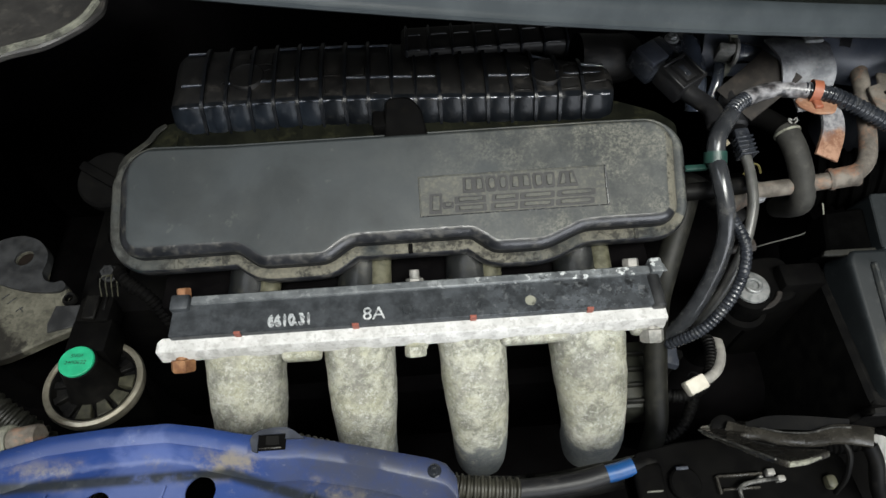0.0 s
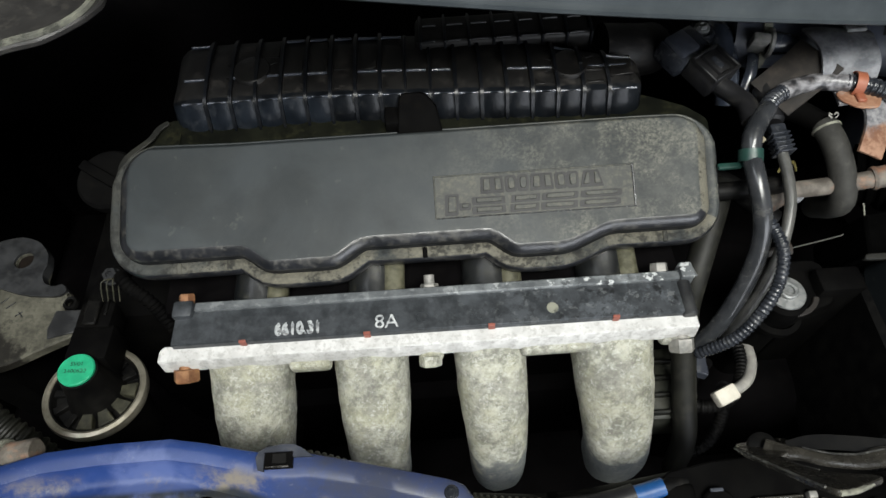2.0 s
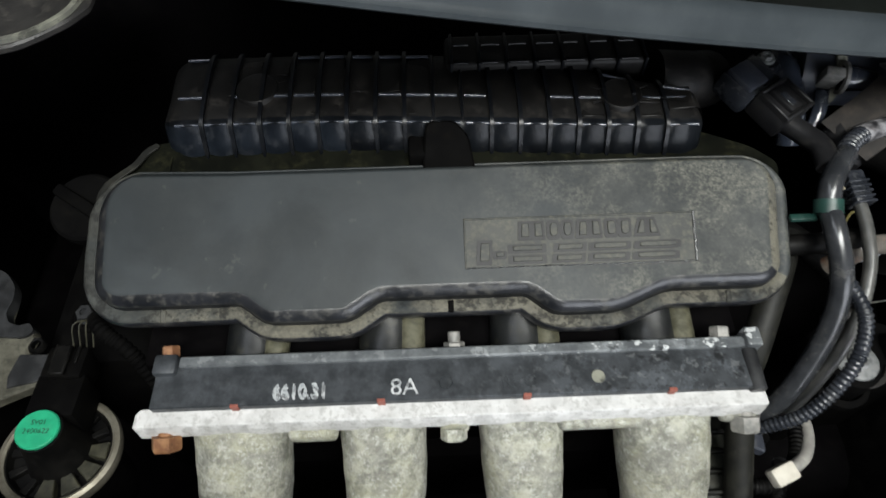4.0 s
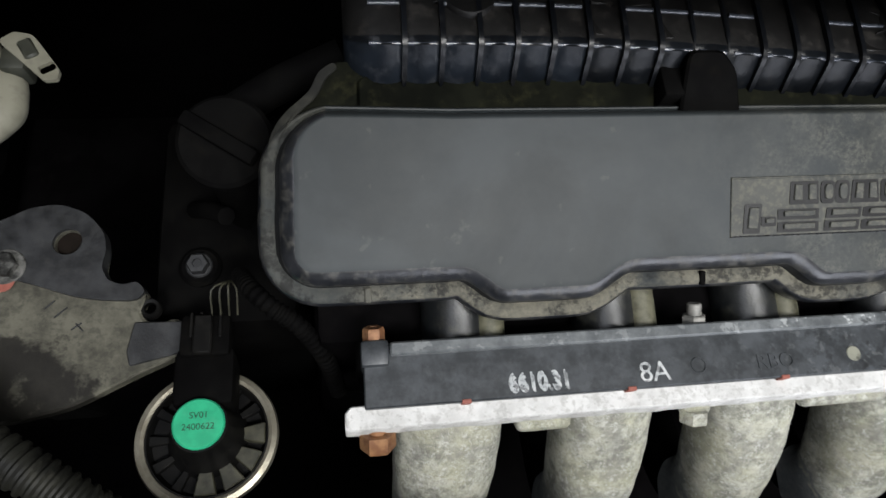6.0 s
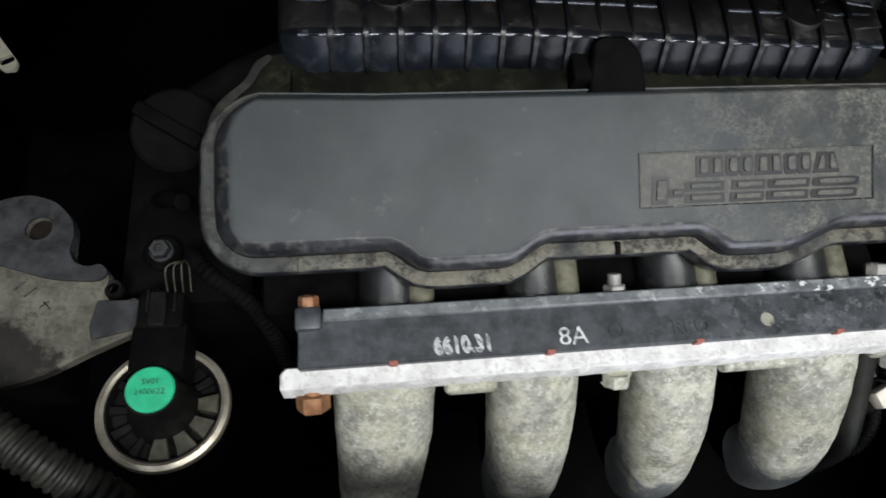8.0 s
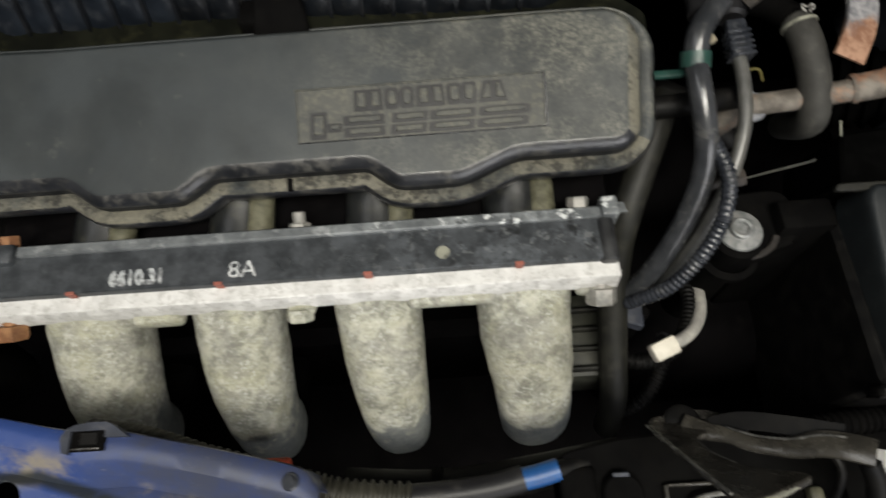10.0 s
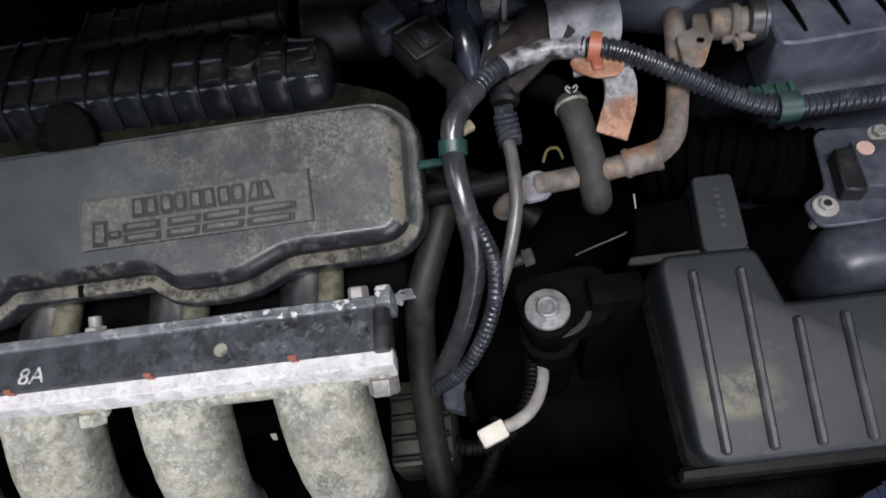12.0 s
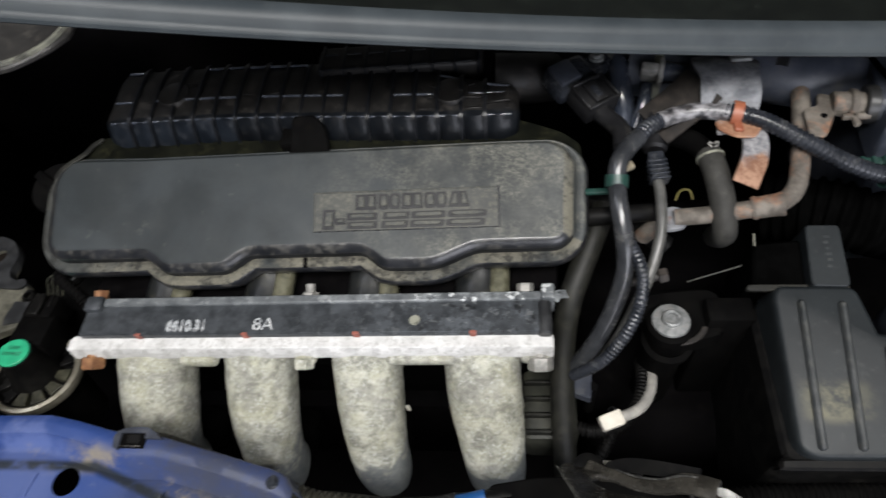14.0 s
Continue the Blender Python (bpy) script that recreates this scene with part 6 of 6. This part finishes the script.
part("ear", plate(rounded([(0.3455, 0.119), (0.3555, 0.119), (0.3680, 0.143), (0.3690, 0.157), (0.3600, 0.160), (0.3570, 0.148), (0.3470, 0.145)], 3, 0.2), 0.843, 0.8455, 0.0006), M_RUSTPIPE, rp, "rust-tanned steel ear")
# Flat dark disc painting a hole's shade; nothing is bored.
part("ear_hole_disc", disc(0.0022, 0.0006, 0.0001, 14, pose(0.3585, 0.1375, 0.8453)), M_DEEP, rp)
tap = thing("bleed_tap", "rust-tanned bleed tap with a cross handle", "tap", (0.375, 0.145, 0.82))
part("stem", disc(0.0085, 0.020, 0.001, 18, along((0.366, 0.149, 0.845), (0.39, 0.146, 0.845))), M_RUSTPIPE, tap)
part("collar", disc(0.0105, 0.005, 0.001, 18, along((0.376, 0.148, 0.845), (0.39, 0.146, 0.845))), M_RUSTPIPE, tap)
part("handle", rbox((0.3745, 0.127, 0.8435), (0.3785, 0.142, 0.8475), 0.001), M_RUSTPIPE, tap)
part("handle", rbox((0.369, 0.1335, 0.8435), (0.387, 0.1370, 0.8475), 0.001), M_RUSTPIPE, tap)
part("seal", disc(0.013, 0.008, 0.001, 24, along((0.385, 0.147, 0.845), (0.40, 0.145, 0.845))), M_RUBBER, tap)
part("face", disc(0.0115, 0.004, 0.001, 24, along((0.392, 0.146, 0.845), (0.40, 0.145, 0.845))), M_SENSOR, tap)

# ---- coil plug by the airbox ----
cp = thing("wiring_connector", "two-part black wiring connector with a screw", "connector", (0.205, 0.18, 0.82))
m = pose(0.2060, 0.160, 0.853, 10, 4, 34)
part("housing", rbox((-0.0135, -0.0135, -0.009), (0.0135, 0.011, 0.006), 0.0018, 2, m), M_BLACK, cp)
for lo, hi in (((-0.0135, -0.0135, 0.005), (-0.0115, 0.0105, 0.0092)), ((0.0115, -0.0135, 0.005), (0.0135, 0.0105, 0.0092)), ((-0.0130, -0.0135, 0.005), (0.0130, -0.0115, 0.0092)), ((-0.0130, 0.0085, 0.005), (0.0130, 0.0105, 0.0092))):
    part("latch_frame", rbox(lo, hi, 0.0006, 1, m), M_BLACK, cp)
part("latch", rbox((-0.0050, -0.010, 0.005), (0.0055, 0.008, 0.0088), 0.0010, 2, m), M_BLACK, cp)
part("latch_slot", rbox((-0.0020, -0.007, 0.0085), (0.0025, 0.003, 0.0091), 0.0002, 1, m), M_LOOM, cp)
part("socket", rbox((-0.0190, 0.011, -0.011), (0.0135, 0.035, 0.0065), 0.0030, 2, m), M_LOOM, cp)
part("step", rbox((-0.0175, 0.014, 0.005), (0.0000, 0.033, 0.0098), 0.0015, 2, m), M_SENSOR, cp)
part("ear", disc(0.0100, 0.010, 0.0015, 24, pose(0.2130, 0.2025, 0.842)), M_LOOM, cp)
part("wire", tube([(0.2105, 0.150, 0.848), (0.219, 0.139, 0.848), (0.2240, 0.128, 0.849), (0.2235, 0.114, 0.848)], 0.0068, 12), M_BLACK, cp)
bolt("coil_screw", (0.213, 0.203, 0.853), (0, 0, 1), 0.0040, "small bright screw on the wiring connector", M_ZINC, washer=0.0056, height=0.003)
fit = thing("throttle_fitting", "bright alloy throttle fitting behind the wiring", "fitting", (0.25, 0.19, 0.82))
part("flange", rbox((-0.0060, -0.0035, -0.012), (0.0060, 0.0035, 0.014), 0.0015, 2, pose(0.2500, 0.1870, 0.846, 20, 0, -15)), M_STUD, fit)
part("stem", tube([(0.249, 0.184, 0.840), (0.246, 0.172, 0.833), (0.240, 0.160, 0.820)], 0.0045, 12), M_BLUEPIPE, fit)
part("nozzle", revolve([(0, 0), (0.0075, 0), (0.0085, 0.003), (0.0065, 0.020), (0, 0.021)], 24, along((0.256, 0.186, 0.850), (0.285, 0.180, 0.850))), M_BLUEPIPE, fit)
part("ring", revolve([(0.0085, 0), (0.0105, 0.001), (0.0105, 0.003), (0.0085, 0.004)], 24, along((0.2555, 0.186, 0.850), (0.285, 0.180, 0.850))), M_STUD, fit)
part("pipe", tube([(0.2290, 0.2150, 0.842), (0.2300, 0.200, 0.843), (0.2315, 0.180, 0.832), (0.233, 0.165, 0.812)], 0.0085, 16), M_BLUEPIPE, fit)
solo("tan_clip", rbox((-0.004, -0.003, -0.002), (0.004, 0.003, 0.002), 0.0008, 1, pose(0.226, 0.102, 0.843, 10, 0, 25)), M_MUD, "small tan plastic clip on the loom", "clip")
solo("yellow_loop", tube([(0.270, 0.119, 0.782), (0.273, 0.123, 0.788), (0.279, 0.122, 0.790), (0.282, 0.117, 0.785)], 0.0009, 8), M_YELLOW, "small yellowed wire loop behind the hose", "wire")
solo("paint_chip", plate([(-0.004, -0.0016), (0.002, -0.0022), (0.0045, 0.0006), (-0.001, 0.0022)], 0.0, 0.001, 0.0002, m=pose(0.047, 0.009, 0.632, 0, 0, -50)), M_WHITE, "small ivory chip lying between the runners", "chip")

# ---- fuse box ----


def build_fuse_box():
    t = thing("fuse_box", "slate-grey ribbed fuse box lid over a black box", "fuse box", (0.39, -0.02, 0.60))
    tilt = pose(0.345, -0.012, 0.7725, 12.5, 0, 0)
    lid = rounded([(-0.0215, -0.0540), (0.150, -0.0515), (0.150, 0.0170), (0.0345, 0.0175), (0.0262, 0.0500), (-0.0205, 0.0515)], 5, 0.08)
    edge = [(0, 0), (0.0010, -0.0002), (0.0021, -0.0009), (0.0030, -0.0022), (0.0036, -0.0042), (0.0042, -0.0090), (0.0056, -0.0300)]
    part("lid", domed(lid, edge, tilt), M_FUSE, t)
    part("rim", plate(rounded([(-0.0350, -0.0640), (0.152, -0.0620), (0.152, -0.0540), (-0.0340, -0.0560)], 3, 0.1), -0.024, -0.0075, 0.0020, m=tilt), M_GREASE, t, "muddy lower rim")
    for xa, xb, y1 in ((-0.0075, -0.0113, 0.0440), (0.0178, 0.0120, 0.0425), (0.0398, 0.0350, 0.0125), (0.0637, 0.0592, 0.0125), (0.0875, 0.0818, 0.0118), (0.1110, 0.1055, 0.0112)):
        part("rib", plate([(xb - 0.0026, -0.0525), (xb + 0.0026, -0.0525), (xa + 0.0026, y1), (xa - 0.0026, y1)], -0.002, 0.0030, 0.0016, m=tilt), M_FUSERIB, t)
    tower = part("latch_tab", plate(rounded([(0.0000, 0.0530), (0.0245, 0.0520), (0.0252, 0.0965), (0.0030, 0.0970)], 4, 0.10), -0.078, 0.0035, 0.0008, m=tilt), M_FUSE, t)
    # Near-black block that paints the tower's shaded left side.
    part("tower_flank", plate([(-0.0340, 0.0560), (0.0010, 0.0545), (0.0030, 0.0900), (-0.0290, 0.0880)], -0.078, -0.0060, 0.0020, m=tilt), M_VOID, tower, "flank of the latch tower, near-black for shade")
    for k in range(6):
        part("tab_mark", rbox((0.0125 + 0.0008 * (k % 2), 0.066 + 0.0042 * k, 0.0030), (0.0150 + 0.0008 * (k % 3), 0.0678 + 0.0042 * k, 0.00365), 0.0001, 1, tilt), M_FUSERIB, tower, "faint pale stamped bar")
    part("rear_ledge", plate(rounded([(-0.040, 0.0525), (0.027, 0.0505), (0.027, 0.0560), (-0.038, 0.0570)], 3, 0.15), -0.0080, -0.0035, 0.0006, m=tilt), M_DRAIN, t, "dusty ledge behind the lid")
    part("box", plate(rounded([(0.313, -0.070), (0.49, -0.066), (0.49, 0.02), (0.385, 0.02), (0.380, 0.048), (0.315, 0.046)], 3, 0.08), 0.60, 0.752, 0.003), M_GREASE, t)
    part("side_wall", rbox((0.285, 0.030, 0.60), (0.318, 0.050, 0.755), 0.003), M_DEEP, t)
    return t


build_fuse_box()
solo("spring_wire", tube([(0.289, 0.092, 0.706), (0.298, 0.086, 0.724), (0.308, 0.079, 0.744), (0.315, 0.075, 0.757), (0.3175, 0.0765, 0.762)], 0.0006, 7), M_STUD, "thin bright bent wire", "wire")
solo("dipstick_rod", tube([(0.317, 0.066, 0.779), (0.317, 0.074, 0.7835), (0.317, 0.082, 0.788)], 0.0006, 7), M_CAST, "thin upright steel rod", "rod")

# ---- air filter lid and pressure sensor ----
fl = thing("filter_housing", "dusty ribbed black air filter lid", "filter housing", (0.45, 0.17, 0.75))
bm = plate(rounded([(0.392, 0.118), (0.53, 0.122), (0.53, 0.235), (0.405, 0.235), (0.398, 0.19)], 4, 0.1), 0.815, 0.852, 0.0012)
part("lid", bm, M_FILTER, fl)
part("lower_case", plate(rounded([(0.398, 0.112), (0.54, 0.116), (0.54, 0.24), (0.40, 0.24)], 4, 0.1), 0.70, 0.816, 0.004), M_SENSOR, fl)
for k in range(5):
    x = 0.4085 + 0.0215 * k
    # Raised near-black strip; the shade of the lid's grooves is its colour.
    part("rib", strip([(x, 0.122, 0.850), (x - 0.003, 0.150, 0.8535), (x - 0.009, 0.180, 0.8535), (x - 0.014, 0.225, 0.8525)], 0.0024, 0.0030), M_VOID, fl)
sensor = thing("pressure_sensor", "grey pressure sensor on a bolted bracket", "sensor", (0.43, 0.065, 0.78))
part("bracket", plate(rounded([(0.420, 0.097), (0.425, 0.101), (0.450, 0.099), (0.460, 0.093), (0.452, 0.082), (0.440, 0.038), (0.402, 0.038), (0.399, 0.054), (0.414, 0.062)], 3, 0.2), 0.796, 0.799, 0.0008), M_SENSOR, sensor)
part("body", rbox((-0.0140, -0.0155, 0.0), (0.0140, 0.0155, 0.013), 0.0015, 2, pose(0.4420, 0.0655, 0.798, 0, 0, -6)), M_SENSOR, sensor)
part("cap_dot", disc(0.0045, 0.0012, 0.0003, 18, pose(0.4345, 0.0755, 0.8108)), M_PINK, sensor, "faded pink dot")
part("socket", rbox((-0.006, -0.014, -0.001), (0.006, 0.014, 0.011), 0.001, 1, pose(0.4245, 0.0655, 0.798, 0, 0, -9)), M_BLACK, sensor)
part("plug", rbox((-0.014, -0.014, 0.0), (0.02, 0.014, 0.010), 0.002, 2, pose(0.474, 0.068, 0.798, 0, 0, -6)), M_BLACK, sensor)
bolt("sensor_bolt", (0.4085, 0.0495, 0.8005), (0, 0, 1), 0.0040, "dull zinc bolt on the sensor bracket", M_STUD, washer=0.0066, height=0.003)
# Flat dark disc painting the shade of the bolt's hollow centre.
part("recess_disc", disc(0.0022, 0.0006, 0.0001, 16, pose(0.4085, 0.0495, 0.8032)), M_BLACK, scene.objects["sensor_bolt"])
bolt("sensor_screw", (0.4535, 0.0925, 0.7995), (0, 0, 1), 0.0042, "small zinc screw on the sensor bracket", M_STUD, washer=0.0058, height=0.0035)
duct2 = thing("intake_bellows", "ribbed black rubber intake bellows", "bellows", (0.40, 0.10, 0.74))
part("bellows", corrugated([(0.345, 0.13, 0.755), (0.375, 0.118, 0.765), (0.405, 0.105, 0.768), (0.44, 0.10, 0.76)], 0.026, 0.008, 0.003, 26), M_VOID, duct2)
part("resonator", rbox((0.420, 0.022, 0.69), (0.52, 0.064, 0.768), 0.016, 4), M_SENSOR, duct2)

# ---- cowl ----


def cowl_line(x):
    u = x - 0.21
    if u < -0.34:
        e = u + 0.34
        u = -0.34
    else:
        e = 0.0
    y = 0.118 + 0.073 * u - 0.215 * u * u + e * 0.05
    z = 0.925 - 0.172 * u + 0.274 * u * u - e * 0.20
    return Vector((x, y, z))


cowl = thing("cowl", "grey cowl edge with a rubber seal over a dark panel", "cowl", (0.1, 0.30, 0.85))
path = [cowl_line(-0.42 + 1.1 * k / 80) for k in range(81)]


def seal_section(i, s):
    return [(0.0, 0.0), (0.0015, 0.0016), (0.0010, 0.0036), (-0.0010, 0.0046), (-0.0024, 0.0062), (-0.0042, 0.0096), (-0.0078, 0.0128), (-0.0120, 0.0142), (-0.0150, 0.0138), (-0.0156, 0.0100), (-0.0100, 0.0060), (-0.0080, 0.0015), (-0.004, -0.0010)]


part("seal", sweep(path, seal_section), M_COWL, cowl, "smooth grey rubber seal")
bm = bmesh.new()
rows = []
for p in path[18:]:
    rows.append([bm.verts.new(p + Vector(d)) for d in ((0, 0.014, 0.004), (0, 0.020, -0.006), (0, 0.05, -0.012), (0, 0.12, -0.02), (0, 0.20, -0.01))])
for a, b in zip(rows, rows[1:]):
    for k in range(4):
        bm.faces.new((a[k], a[k + 1], b[k + 1], b[k]))
bmesh.ops.solidify(bm, geom=bm.faces[:], thickness=0.002)
part("panel", bm, M_COWLPAN, cowl)
side = thing("side_panel", "pale grey metal panel at the bay's rear corner", "body panel", (-0.33, 0.25, 0.82))
part("sheet", plate(rounded([(-0.60, 0.10), (-0.33, 0.180), (-0.295, 0.206), (-0.268, 0.213), (-0.2545, 0.2225), (-0.240, 0.236), (-0.230, 0.252), (-0.235, 0.30), (-0.60, 0.36)], 3, 0.2), 0.868, 0.874, 0.0015), M_SIDE, side)
part("edge", strip([(-0.40, 0.159, 0.8745), (-0.33, 0.184, 0.8755), (-0.295, 0.2085, 0.8755), (-0.262, 0.221, 0.8755), (-0.243, 0.240, 0.8755), (-0.236, 0.262, 0.8755)], 0.004, 0.003), M_CAST, side)
part("leg", rbox((-0.60, 0.10, 0.80), (-0.52, 0.36, 0.868), 0.004), M_DEEP, side)
